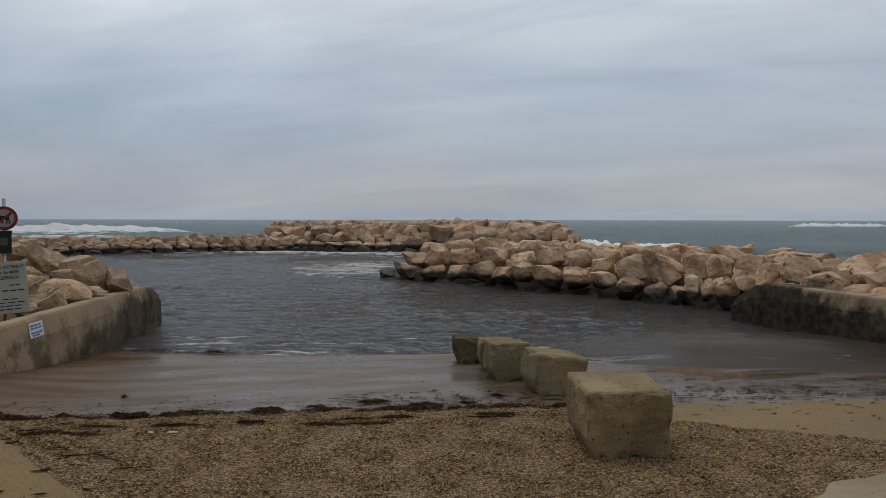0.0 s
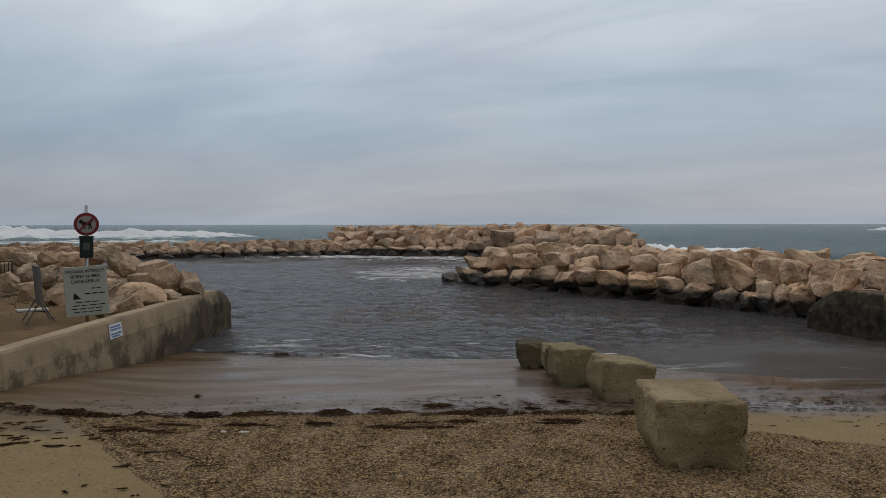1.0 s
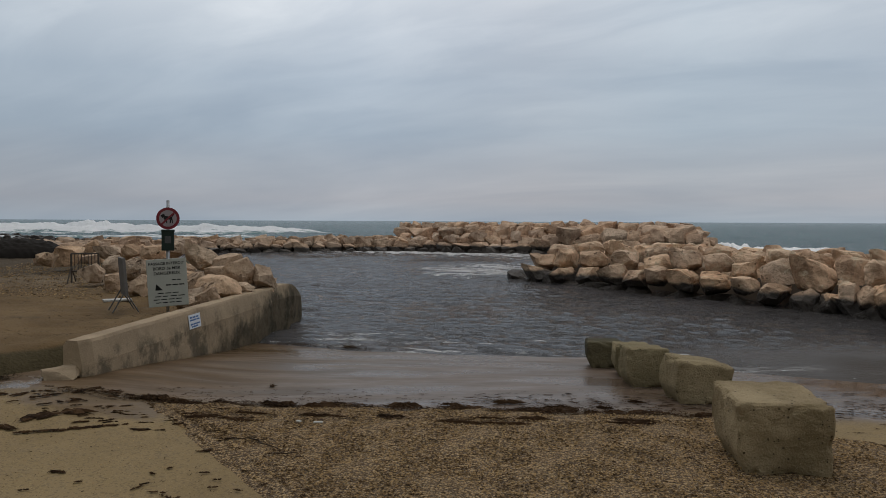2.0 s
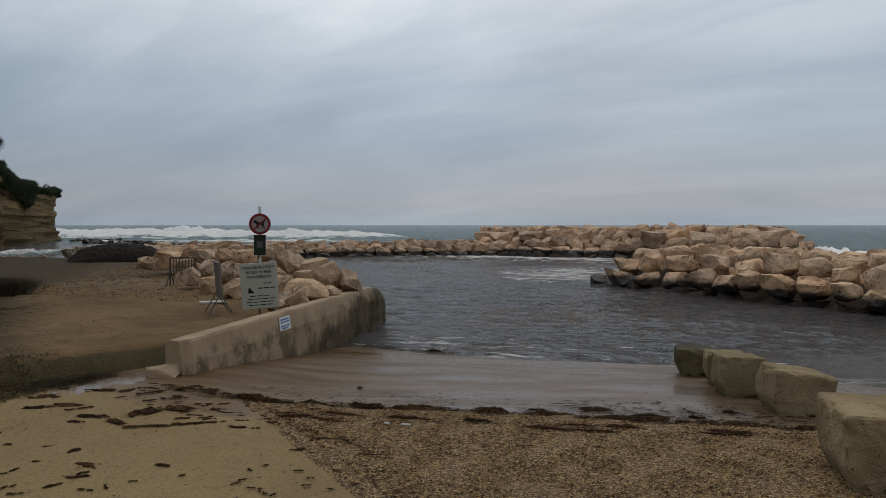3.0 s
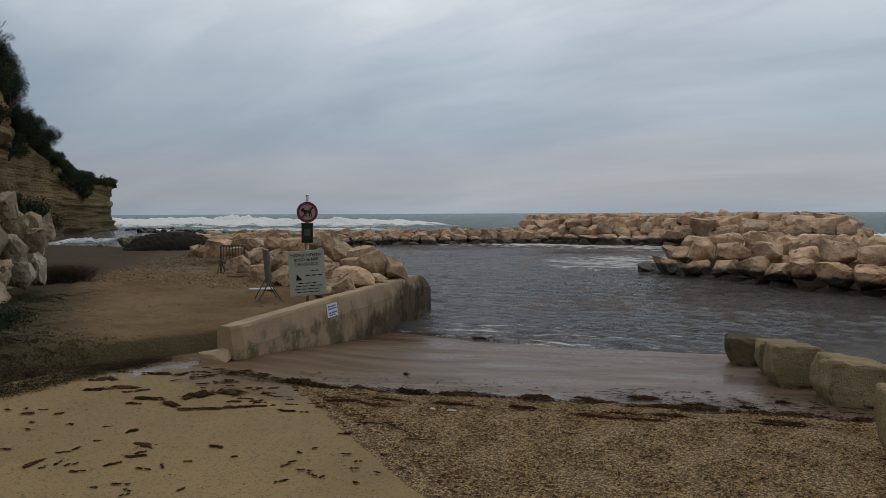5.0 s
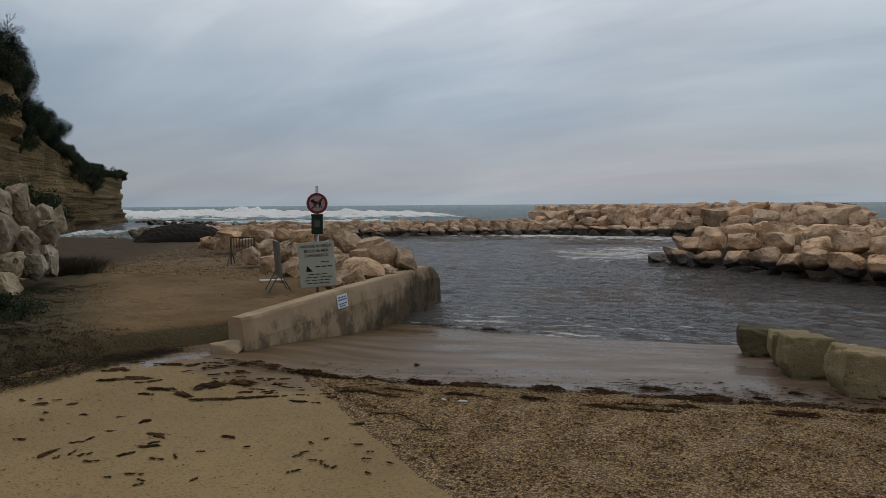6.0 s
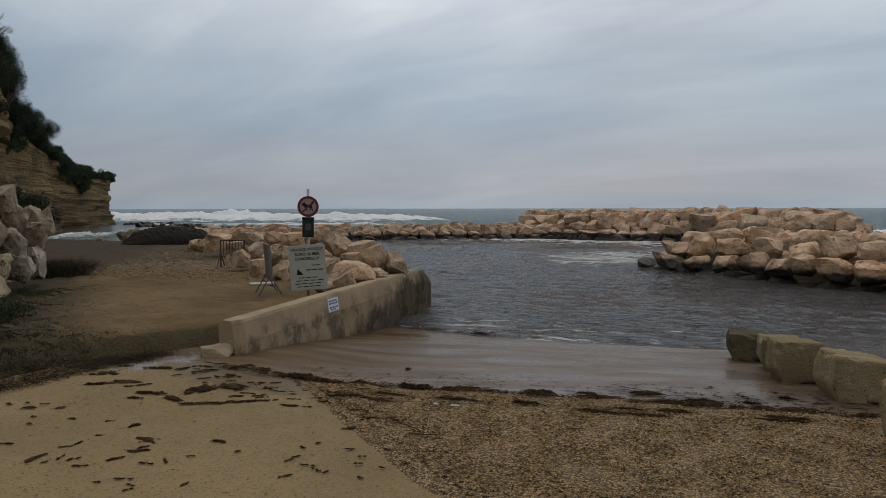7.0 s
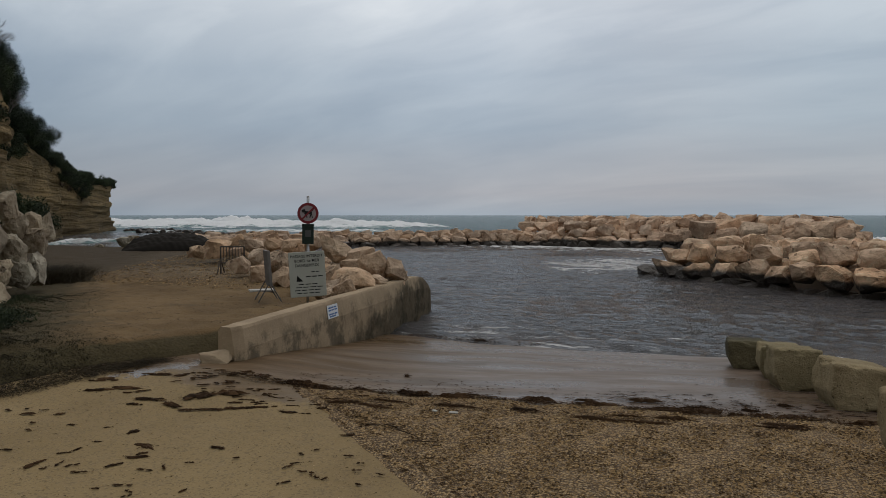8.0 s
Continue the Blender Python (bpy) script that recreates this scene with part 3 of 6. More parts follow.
def sheet(name, X, Y, Z, material, flip=False):
    """A regular grid of heights as one mesh."""
    n, m = X.shape
    me = bpy.data.meshes.new(name)
    i = np.arange(n * m).reshape(n, m)
    q = np.stack([i[:-1, :-1], i[1:, :-1], i[1:, 1:], i[:-1, 1:]], -1).reshape(-1, 4)
    if flip:
        q = q[:, ::-1]
    me.from_pydata(np.stack([X, Y, Z], -1).reshape(-1, 3).tolist(), [], q.tolist())
    me.materials.append(material)
    me.shade_smooth()
    return new(name, me)


def box(bm, size, at=(0, 0, 0), turn=None, bevel=0.0, segments=2):
    r = bmesh.ops.create_cube(bm, size=1.0)["verts"]
    m = Matrix.Translation(at) @ (turn.to_4x4() if turn else Matrix()) @ Matrix.Diagonal((*size, 1))
    bmesh.ops.transform(bm, matrix=m, verts=r)
    if bevel:
        es = list({e for v in r for e in v.link_edges})
        bmesh.ops.bevel(bm, geom=es, offset=bevel, segments=segments, affect="EDGES", profile=0.6)
    return bm


def tube(bm, a, b, r0, r1=None, sides=10):
    a, b = Vector(a), Vector(b)
    d = b - a
    m = Matrix.Translation((a + b) / 2) @ d.to_track_quat("Z", "Y").to_matrix().to_4x4()
    bmesh.ops.create_cone(bm, cap_ends=True, segments=sides, radius1=r0, radius2=r0 if r1 is None else r1, depth=d.length, matrix=m)
    return bm


def empty(name, m=None):
    ob = new(name)
    ob.empty_display_size = 0.2
    if m is not None:
        ob.matrix_world = m
    return ob


def smooth01(v):
    v = np.clip(v, 0, 1)
    return v * v * (3 - 2 * v)


# ---------------------------------------------------------------- ground
def slip_z(x, y):
    """Height of the concrete pad and slipway."""
    x, y = np.asarray(x, float), np.asarray(y, float)
    z = np.interp(y, [4.4, 5.2, 7.5, 9.6, 13, 20, 40, 80], [0, -0.035, -0.19, -0.37, -0.72, -1.5, -3, -5])
    rise = smooth01((-3.9 - x) / 1.3) * np.interp(y, [3.4, 4.8, 5.8, 6.6, 7.4, 8.5], [0, 0.10, 0.115, 0.08, 0.03, 0.0])
    return z + rise


def sines(x, y, seed, n, lo, hi):
    """A sum of waves with lengths between lo and hi, of unit height in all."""
    r = np.random.RandomState(seed)
    out = 0
    for _ in range(n):
        a, l, f = r.uniform(0, 2 * np.pi), r.uniform(lo, hi), r.uniform(0, 6.28)
        out = out + np.sin((x * np.cos(a) + y * np.sin(a)) * 2 * np.pi / l + f)
    return out / n ** 0.5


def axis_steps(*stretches):
    out = []
    for a, b, step in stretches:
        out += list(np.arange(a, b, step))
    return np.array(out + [stretches[-1][1]])


gx = axis_steps((-220, -40, 20), (-40, -8, 2), (-8, 8, 0.2), (8, 40, 2), (40, 220, 20))
gy = axis_steps((-220, -20, 20), (-20, 0, 1.0), (0, 12, 0.2), (12, 60, 2.0))
X, Y = np.meshgrid(gx, gy, indexing="ij")
ground = tagged(sheet("ground", X, Y, slip_z(X, Y) + 0.004 * sines(X, Y, 1, 8, 0.7, 3) - 0.004, M_PAD, True),
                "sand-dusted concrete slipway, dry above, wet by the water", "ground", kind="structure")

# gravel lying over the pad, between the bare concrete on both sides
gX, gY = np.meshgrid(np.arange(-6.0, 6.01, 0.05), np.arange(-2.5, 7.0, 0.05), indexing="ij")


def gravel_cover(x, y):
    """Thickness of the gravel layer; negative where the concrete is bare."""
    x, y = np.asarray(x, float), np.asarray(y, float)
    rag = 0.09 * sines(x, y, 5, 10, 0.25, 1.3)
    front = 5.02 + 0.155 * (x + 3.3) - y + 0.8 * rag             # upper wash line
    left = (x + 2.967) * 0.6468 + (y - 3.672) * 0.7627 + 0.07 * rag     # edge of the left slab
    right = np.where(x > 1.0, (5.13 - 0.39 * (x - 1.45)) - y, 3.0) + 0.35 * rag
    return np.minimum(np.minimum(front, left), right)


edge = gravel_cover(gX, gY)
gZ = slip_z(gX, gY) + np.where(edge > 0, 0.022 * smooth01(edge / 0.12), 0.25 * edge) + 0.006 * sines(gX, gY, 6, 14, 0.12, 0.8) * (edge > 0)
gravel = tagged(sheet("gravel", gX, gY, gZ, M_GRAVEL, True), "coarse brown beach gravel over the concrete", "gravel", kind="structure")


def top_z(x, y):
    """Height of what one would step on: gravel or bare concrete."""
    return slip_z(x, y) + np.where(gravel_cover(x, y) > 0.1, 0.022, 0.0)


def ground_z(x, y):
    return float(top_z(x, y))


def terrace_z(x, y):
    """The raised sand path behind the quay wall, with its bank down to the slab."""
    x, y = np.asarray(x, float), np.asarray(y, float)
    front = (x + 6.47) * -0.945 + (y - 3.5) * 0.327 + 0.06 * sines(x, y, 8, 8, 0.4, 2)
    z = 0.36 * smooth01(front / np.interp(y, [3.2, 5.2], [1.6, 0.55])) - 0.06
    z = z + 0.02 * sines(x, y, 9, 12, 0.6, 4) * smooth01(front) + 0.012 * sines(x, y, 10, 16, 0.15, 0.5) * smooth01(front * 3)
    wall = np.interp(y, [5.2, 11.6], [-5.40, -6.12])
    z = np.where(x > wall, -0.6, z)
    bank = np.interp(y, [8.6, 9.6, 16.3, 30], [-6.0, -7.2, -13.6, -16])
    z = z - 1.2 * smooth01((x - bank) / 2.0) * (y > 8.6)
    return z - 1.5 * smooth01((y - 21) / 9)


tX, tY = np.meshgrid(axis_steps((-60, -20, 1.0), (-20, -5, 0.12)), axis_steps((-20, 3, 1.0), (3, 12, 0.1), (12, 34, 0.3)), indexing="ij")
terrace = tagged(sheet("terrace", tX, tY, terrace_z(tX, tY), M_TERRACE, True), "packed brown sand and shingle path with dark wrack on its bank", "path", kind="structure")

# ---------------------------------------------------------------- sea
ang = np.radians(np.concatenate([np.linspace(-70, -37, 40), np.linspace(-36.8, 57, 620), np.linspace(57.6, 80, 30)]))
rad = np.concatenate([np.linspace(7.5, 40, 430), np.linspace(40.12, 62, 140), np.geomspace(62.4, 4200, 150)])
A, R = np.meshgrid(ang, rad, indexing="ij")
sX, sY = -0.4 - R * np.sin(A), -0.8 + R * np.cos(A)


def wind_waves(x, y, seed, n, lo, hi):
    """Short sharp-crested waves that run ashore, of about unit height."""
    r = np.random.RandomState(seed)
    out = 0
    for _ in range(n):
        a, l, f = np.pi / 2 + r.normal(0, 0.62), lo * (hi / lo) ** r.uniform(), r.uniform(0, 6.28)
        bend = 0.6 * np.sin((x * np.sin(a) - y * np.cos(a)) * 2 * np.pi / (l * r.uniform(2, 4)) + f * 3)
        p = (x * np.cos(a) + y * np.sin(a)) * 2 * np.pi / l + f + bend
        out = out + (np.sin(p) + 0.28 * np.sin(2 * p + 1.57)) * (l / hi) ** 0.8
    return out / n ** 0.5


inside = 1 - smooth01((R - 45) / 20)
lap = 0.035 * sines(sX, 2.5 * sY, 25, 10, 2.0, 7.0) + 0.12 * smooth01((sX - 0.8) / 2.6) + 0.025
calm = smooth01((sY - 9.2) / 4) * 0.014 + smooth01((R - 50) / 60) * 0.16 * (1 - smooth01((R - 500) / 1200))
sZ = WATER + lap * (1 - smooth01((sY - 10) / 3)) + calm * (0.6 * sines(sX, 1.6 * sY, 21, 16, 2.2, 7) + 0.5 * sines(sX, 1.4 * sY, 22, 16, 9, 26) * smooth01((R - 30) / 60))
gust = 0.75 + 0.35 * sines(sX, sY, 27, 8, 4, 12)
sZ = sZ + (0.034 * wind_waves(sX, sY, 23, 30, 0.30, 1.1) * np.clip(gust, 0.3, 1.4)) * smooth01((sY - 9.3) / 2.5) * inside
sea = tagged(sheet("sea", sX, sY, sZ, M_SEA), "dark choppy sea water in the harbour and beyond", "sea", kind="structure")

# ---------------------------------------------------------------- quay walls
def quay_wall(name, line, thick, top, foot, label, batter_far=0.35, droop=0.2, nose=1.5, cant=0.055, joint=0.62, ramp=0.0):
    """A concrete quay wall along a line from its land end to its sea end; the water face is on the side given by thick's sign."""
    (x0, y0), (x1, y1) = line
    d = Vector((x1 - x0, y1 - y0, 0))
    length = d.length
    d.normalize()
    side = Vector((-d.y, d.x, 0)) * (1 if thick > 0 else -1)
    t = abs(thick)
    bm = bmesh.new()
    prof = [(0.0, foot), (0.0, top - 0.265), (0.1 * cant - 0.005, top - 0.25), (0.85 * cant, top - 0.03), (cant + 0.01, top), (t - 0.04, top + 0.004), (t, top - 0.05), (t, foot)]
    rows = []
    places = sorted([(length - nose) * i / 48 for i in range(48)] + [joint * length + 0.004]) + [length - nose + nose * math.sin(math.pi / 2 * i / 18) for i in range(19)]
    for s in places:
        row = []
        far = max(0.0, (s - (length - nose)) / nose)
        near = max(0.0, (0.12 - s) / 0.12)
        for j, (w, z) in enumerate(prof):
            turn = 1 - math.sqrt(max(0.0, 1 - far * far))
            w2 = w + ((t - 0.09) * turn * min(1.0, nose) if j < 5 else -0.06 * turn) + (0.05 * near if j < 5 else 0) + (-0.012 if j < 3 and s > joint * length else 0)
            s2 = s + batter_far * (top - z) * far
            p = Vector((x0, y0, 0)) + d * s2 + side * w2 + Vector((0, 0, z))
            if 0 < j < 7:
                p.z -= droop * far ** 2 * (1.0 if j > 2 else 0.5)
            if ramp and 0 < j < 7 and s > length - 0.75:
                p.z -= ramp * (s - length + 0.75) / 0.75 * (1.0 if j > 2 else 0.7)
            p.z += 0.008 * noise.noise(p * 1.3) + 0.004 * noise.noise(p * 9)
            if j < 5:
                p += side * (0.022 * noise.noise(p * 2.1) + 0.009 * noise.noise(p * 11))
            row.append(bm.verts.new(p))
        rows.append(row)
    for a, b in zip(rows, rows[1:]):
        for j in range(len(prof) - 1):
            bm.faces.new((a[j], a[j + 1], b[j + 1], b[j]))
    bm.faces.new(rows[0][::-1])
    bm.faces.new(rows[-1])
    bmesh.ops.recalc_face_normals(bm, faces=bm.faces)
    return tagged(part(name, bm, M_WALL), label, "quay wall", kind="structure")


wall_west = quay_wall("wall_west", ((-5.25, 5.28), (-6.19, 13.0)), 0.25, 0.43, -1.3, "low concrete quay wall, stained dark towards the water", 0.06, 0.30, cant=0.04, joint=0.335)
wall_east = quay_wall("wall_east", ((9.15, 0.3), (5.12, 13.78)), -0.55, 0.425, -1.3, "low concrete quay wall with a dark weedy foot", 0.0, 0.02, 0.08, ramp=0.42)

# ---------------------------------------------------------------- boulders
def boulder_mesh(seed, material, facets=12, rough=0.048):
    """A blocky quarried boulder about 1 m across: a cube cut by random planes, its edges worn."""
    r = random.Random(seed)
    bm = bmesh.new()
    bmesh.ops.create_cube(bm, size=1.0)
    for v in bm.verts:
        v.co += Vector((r.uniform(-.14, .10), r.uniform(-.14, .10), r.uniform(-.14, .10))) * (1 if v.co.x > 0 else -1)
    for _ in range(facets):
        n = Vector((r.gauss(0, 1), r.gauss(0, 1), r.gauss(0, 1))).normalized()
        cut = bmesh.ops.bisect_plane(bm, geom=bm.verts[:] + bm.edges[:] + bm.faces[:], plane_co=n * r.uniform(0.37, 0.53), plane_no=n, clear_outer=True)
        es = [e for e in cut["geom_cut"] if isinstance(e, bmesh.types.BMEdge)]
        if es:
            bmesh.ops.contextual_create(bm, geom=es)
    bmesh.ops.bevel(bm, geom=bm.edges[:], offset=0.065, segments=2, affect="EDGES", clamp_overlap=True)
    bmesh.ops.triangulate(bm, faces=bm.faces[:])
    bmesh.ops.subdivide_edges(bm, edges=[e for e in bm.edges if e.calc_length() > 0.15], cuts=2, use_grid_fill=True)
    bmesh.ops.triangulate(bm, faces=bm.faces[:])
    bmesh.ops.subdivide_edges(bm, edges=[e for e in bm.edges if e.calc_length() > 0.085], cuts=1)
    bmesh.ops.triangulate(bm, faces=bm.faces[:])
    off = Vector((seed * 3.7, seed * 1.3, 0))
    for v in bm.verts:
        n = noise.noise(v.co * 2.4 + off) + 0.55 * noise.noise(v.co * 6 + off) + 0.40 * noise.noise(v.co * 13 + off)
        hollow = max(0.0, 0.55 - abs(noise.noise(v.co * 3.3 - off)) * 4)          # eroded seams
        v.co += v.co.normalized() * (n - 0.7 * hollow) * rough
    bmesh.ops.recalc_face_normals(bm, faces=bm.faces)
    me = mesh_of("boulder", bm, material, True)
    me.set_sharp_from_angle(angle=radians(46))
    return me


def stones(material, count, first, **kw):
    return [boulder_mesh(first + i, material, facets=11 + (i * 5) % 7, **kw) for i in range(count)]


KIT_JETTY, KIT_FAR = stones(M_ROCK, 18, 100), stones(M_ROCK_FAR, 12, 200)
KIT_BANK, KIT_GREY = stones(M_ROCK_PALE, 10, 300), stones(M_ROCK_GREY, 10, 400, rough=0.095)
KIT_LOW = stones(M_ROCK_LOW, 10, 600)
KIT_WET = stones(limestone("wet_reef_rock", 6.0), 6, 500)
rock_rng = random.Random(11)


def lay(kit, parent, x, y, z, w, h=None, depth=None, yaw=None, tilt=12):
    """One boulder with its centre at x, y, z, about w wide and h high."""
    r = rock_rng
    h, depth = h or w * r.uniform(0.62, 0.85), depth or w * r.uniform(0.8, 1.1)
    full = max(h, 0.56 * w)                    # the stone goes on below what shows
    z, h = z - (full - h) / 2, full
    ob = new("boulder", r.choice(kit))
    ob.parent = parent
    ob.matrix_local = pose(x, y, z, r.uniform(-tilt, tilt), r.uniform(-tilt, tilt), r.uniform(-25, 25) if yaw is None else yaw) @ Matrix.Diagonal((w * 0.98, depth * 0.98, h * 0.98, 1))
    return ob


def along(line, s):
    for (x0, y0), (x1, y1) in zip(line, line[1:]):
        l = math.hypot(x1 - x0, y1 - y0)
        if s <= l or (x1, y1) == line[-1]:
            u = s / l
            return x0 + (x1 - x0) * u, y0 + (y1 - y0) * u, (x1 - x0) / l, (y1 - y0) / l
        s -= l
    return None


def length_of(line):
    return sum(math.dist(a, b) for a, b in zip(line, line[1:]))


def riprap(kit, parent, line, rows, side=1):
    """Rows of boulders beside a line: each row is (offset, height of the centre, size from, size to)."""
    r = rock_rng
    total = length_of(line)
    for off, z, lo, hi in rows:
        s = r.uniform(0, lo)
        while s < total:
            w = r.uniform(lo, hi)
            x, y, dx, dy = along(line, min(s + w / 2, total - 0.01))
            o = off + r.uniform(-0.15, 0.15)
            lay(kit, parent, x - dy * o * side, y + dx * o * side, z + r.uniform(-0.10, 0.10), w,
                yaw=math.degrees(math.atan2(dy, dx)) + r.uniform(-22, 22))
            s += w * 0.95


def core(name, line, half, z, foot, material, parent, side=1):
    """The rubble core under the armour stones."""
    bm = bmesh.new()
    rows = []
    n = max(8, int(length_of(line) / 0.8))
    for i in range(n + 1):
        x, y, dx, dy = along(line, length_of(line) * i / n * 0.999)
        row = []
        for o, h in ((half[0] - 1.0, foot), (half[0], z * 0.4), (half[0] + 0.7, z), (half[1] - 0.7, z), (half[1], z * 0.4), (half[1] + 1.0, foot)):
            p = Vector((x - dy * o * side, y + dx * o * side, h))
            row.append(bm.verts.new(p + Vector((0, 0, 0.15 * noise.noise(p)))))
        rows.append(row)
    for a, b in zip(rows, rows[1:]):
        for j in range(5):
            bm.faces.new((a[j], b[j], b[j + 1], a[j + 1]))
    bm.faces.new(rows[0])
    bm.faces.new(rows[-1][::-1])
    bmesh.ops.recalc_face_normals(bm, faces=bm.faces)
    return part(name, bm, material, parent, smooth=True)


# core coloured dark to paint shade into the gaps between the stones
M_CORE = plain("rubble_core", (0.07, 0.055, 0.042), 0.95, 0.1, 0, 0.5, 2)

# places and sizes of the armour stones: x, y, z of the centre, width, height
JETTY_FRONT_a = [
    (-2.95, 24.15, -0.34, 0.80, 0.46), (-2.16, 23.41, -0.20, 1.0, 0.60), (-1.26, 22.5, -0.14, 0.82, 0.54), (-0.5, 21.73, -0.07, 0.86, 0.61),
    (0.27, 20.96, 0.06, 0.83, 0.64), (0.87, 20.34, -0.01, 0.84, 0.51), (1.45, 19.81, 0.11, 0.72, 0.58), (2.07, 19.26, 0.04, 0.79, 0.59),
    (2.77, 18.59, 0.05, 0.92, 0.6), (3.37, 17.98, 0.03, 0.65, 0.48), (3.87, 17.47, -0.09, 0.7, 0.55), (4.41, 16.91, -0.26, 0.67, 0.56),
    (4.84, 16.43, -0.21, 0.41, 0.53), (5.1, 16.13, 0.1, 0.48, 0.51), (5.2, 16.02, -0.25, 0.63, 0.53), (5.4, 15.79, 0.03, 0.45, 0.5),
    (5.65, 15.62, -0.02, 0.48, 0.78), (6.04, 15.48, 0.22, 0.59, 0.59)]
JETTY_UPPER_a = [
    (-2.05, 24.15, 0.14, 0.75, 0.60), (-1.88, 23.87, 0.26, 0.73, 0.51), (-1.23, 23.24, 0.36, 1.04, 0.67), (-0.35, 22.38, 0.4, 0.94, 0.59),
    (0.57, 21.48, 0.44, 1.22, 0.71), (1.52, 20.61, 0.34, 0.91, 0.6), (2.23, 19.99, 0.49, 0.87, 0.7), (2.92, 19.35, 0.51, 0.85, 0.53),
    (3.5, 18.79, 0.31, 0.73, 0.59), (4.17, 18.13, 0.38, 1.32, 0.75), (4.8, 17.49, 0.3, 1.15, 0.86), (5.37, 16.85, 0.55, 0.7, 0.67),
    (5.8, 16.41, 0.47, 0.73, 0.69), (6.41, 16.19, 0.57, 0.66, 0.58)]
JETTY_TOP_a = [
    (-1.47, 24.76, 0.61, 1.06, 0.43), (-0.47, 23.83, 0.74, 1.06, 0.47), (0.61, 22.84, 0.69, 1.13, 0.38), (1.65, 21.94, 0.64, 1.11, 0.42),
    (2.49, 21.25, 0.77, 0.78, 0.32), (3.15, 20.67, 0.77, 0.87, 0.32), (3.82, 20.05, 0.59, 0.93, 0.5), (4.52, 19.4, 0.78, 0.83, 0.34),
    (5.19, 18.75, 0.68, 0.84, 0.43), (5.79, 18.13, 0.76, 0.82, 0.3), (6.45, 17.61, 0.76, 0.8, 0.34)]
FAR_FOOT_a = [
    (-12.33, 46.25, -0.25, 0.78, 0.57), (-11.79, 45.98, 0.14, 0.96, 0.94), (-11.06, 45.62, -0.09, 1.03, 0.82), (-9.9, 45.0, -0.14, 1.12, 0.81),
    (-8.62, 44.28, -0.05, 1.4, 0.62), (-7.36, 44.15, -0.08, 1.32, 0.9), (-6.4, 44.16, -0.18, 1.08, 0.61), (-5.55, 44.15, -0.16, 1.11, 0.72),
    (-4.54, 44.11, -0.14, 1.18, 0.76), (-3.48, 44.13, 0.17, 1.08, 0.72)]
FAR_MID_a = [
    (-6.69, 45.21, 0.29, 1.17, 0.77), (-5.25, 45.24, 0.57, 0.74, 0.88), (-9.57, 45.7, 0.42, 1.18, 0.71), (-8.51, 45.11, 0.45, 0.84, 0.74),
    (-7.7, 45.16, 0.53, 1.35, 0.88), (-10.81, 46.35, 0.51, 0.52, 0.57), (-4.37, 45.24, 0.24, 1.69, 0.66), (-3.0, 45.2, 0.41, 1.18, 0.99),
    (-1.9, 45.3, 0.76, 1.62, 1.25), (-0.46, 45.49, 0.48, 1.48, 0.85), (0.81, 45.62, 0.63, 1.37, 1.15), (1.63, 45.68, 0.45, 0.85, 0.93),
    (2.15, 45.72, 0.54, 0.78, 1.11), (3.06, 45.76, 0.49, 1.33, 0.85), (3.67, 45.78, 0.6, 1.21, 1.08), (4.59, 45.8, 0.64, 1.58, 1.3),
    (5.79, 45.79, 0.46, 1.02, 0.93), (-13.26, 47.53, 0.38, 0.91, 0.7)]
FAR_MID_b = [
    (-13.89, 47.36, -0.05, 1.36, 0.62)]
FAR_HIGH_a = [
    (-12.15, 47.88, 0.76, 1.65, 0.78), (-10.18, 46.9, 0.92, 1.24, 0.65), (-9.11, 46.32, 0.93, 0.86, 0.64), (-8.26, 46.17, 1.09, 1.12, 0.72),
    (-7.34, 46.31, 0.88, 0.97, 0.91), (-6.71, 46.39, 0.8, 0.75, 0.68), (-6.18, 46.46, 0.95, 1.06, 0.98), (-4.87, 46.6, 0.88, 1.06, 0.91),
    (-3.92, 46.67, 0.75, 1.06, 1.02), (-2.81, 46.74, 1.15, 1.48, 0.76), (-0.41, 46.79, 1.06, 1.63, 0.65), (5.38, 46.41, 1.04, 1.26, 0.86),
    (-13.69, 48.45, 0.79, 1.27, 0.87), (1.87, 46.72, 1.24, 1.43, 0.61), (3.49, 46.61, 1.09, 1.8, 0.6)]
FAR_CREST_a = [
    (-13.83, 49.66, 1.23, 0.95, 0.61), (-12.4, 49.08, 1.26, 1.69, 0.56), (-10.64, 48.3, 1.33, 1.63, 0.51), (-8.72, 47.51, 1.38, 1.99, 0.43),
    (-6.63, 47.83, 1.34, 2.4, 0.51), (-4.3, 48.08, 1.39, 2.42, 0.43), (-2.16, 48.21, 1.41, 2.03, 0.47), (-0.01, 48.24, 1.38, 2.42, 0.55),
    (1.94, 48.19, 1.32, 1.63, 0.58), (3.68, 48.08, 1.37, 2.01, 0.51), (5.23, 47.93, 1.37, 1.65, 0.5)]
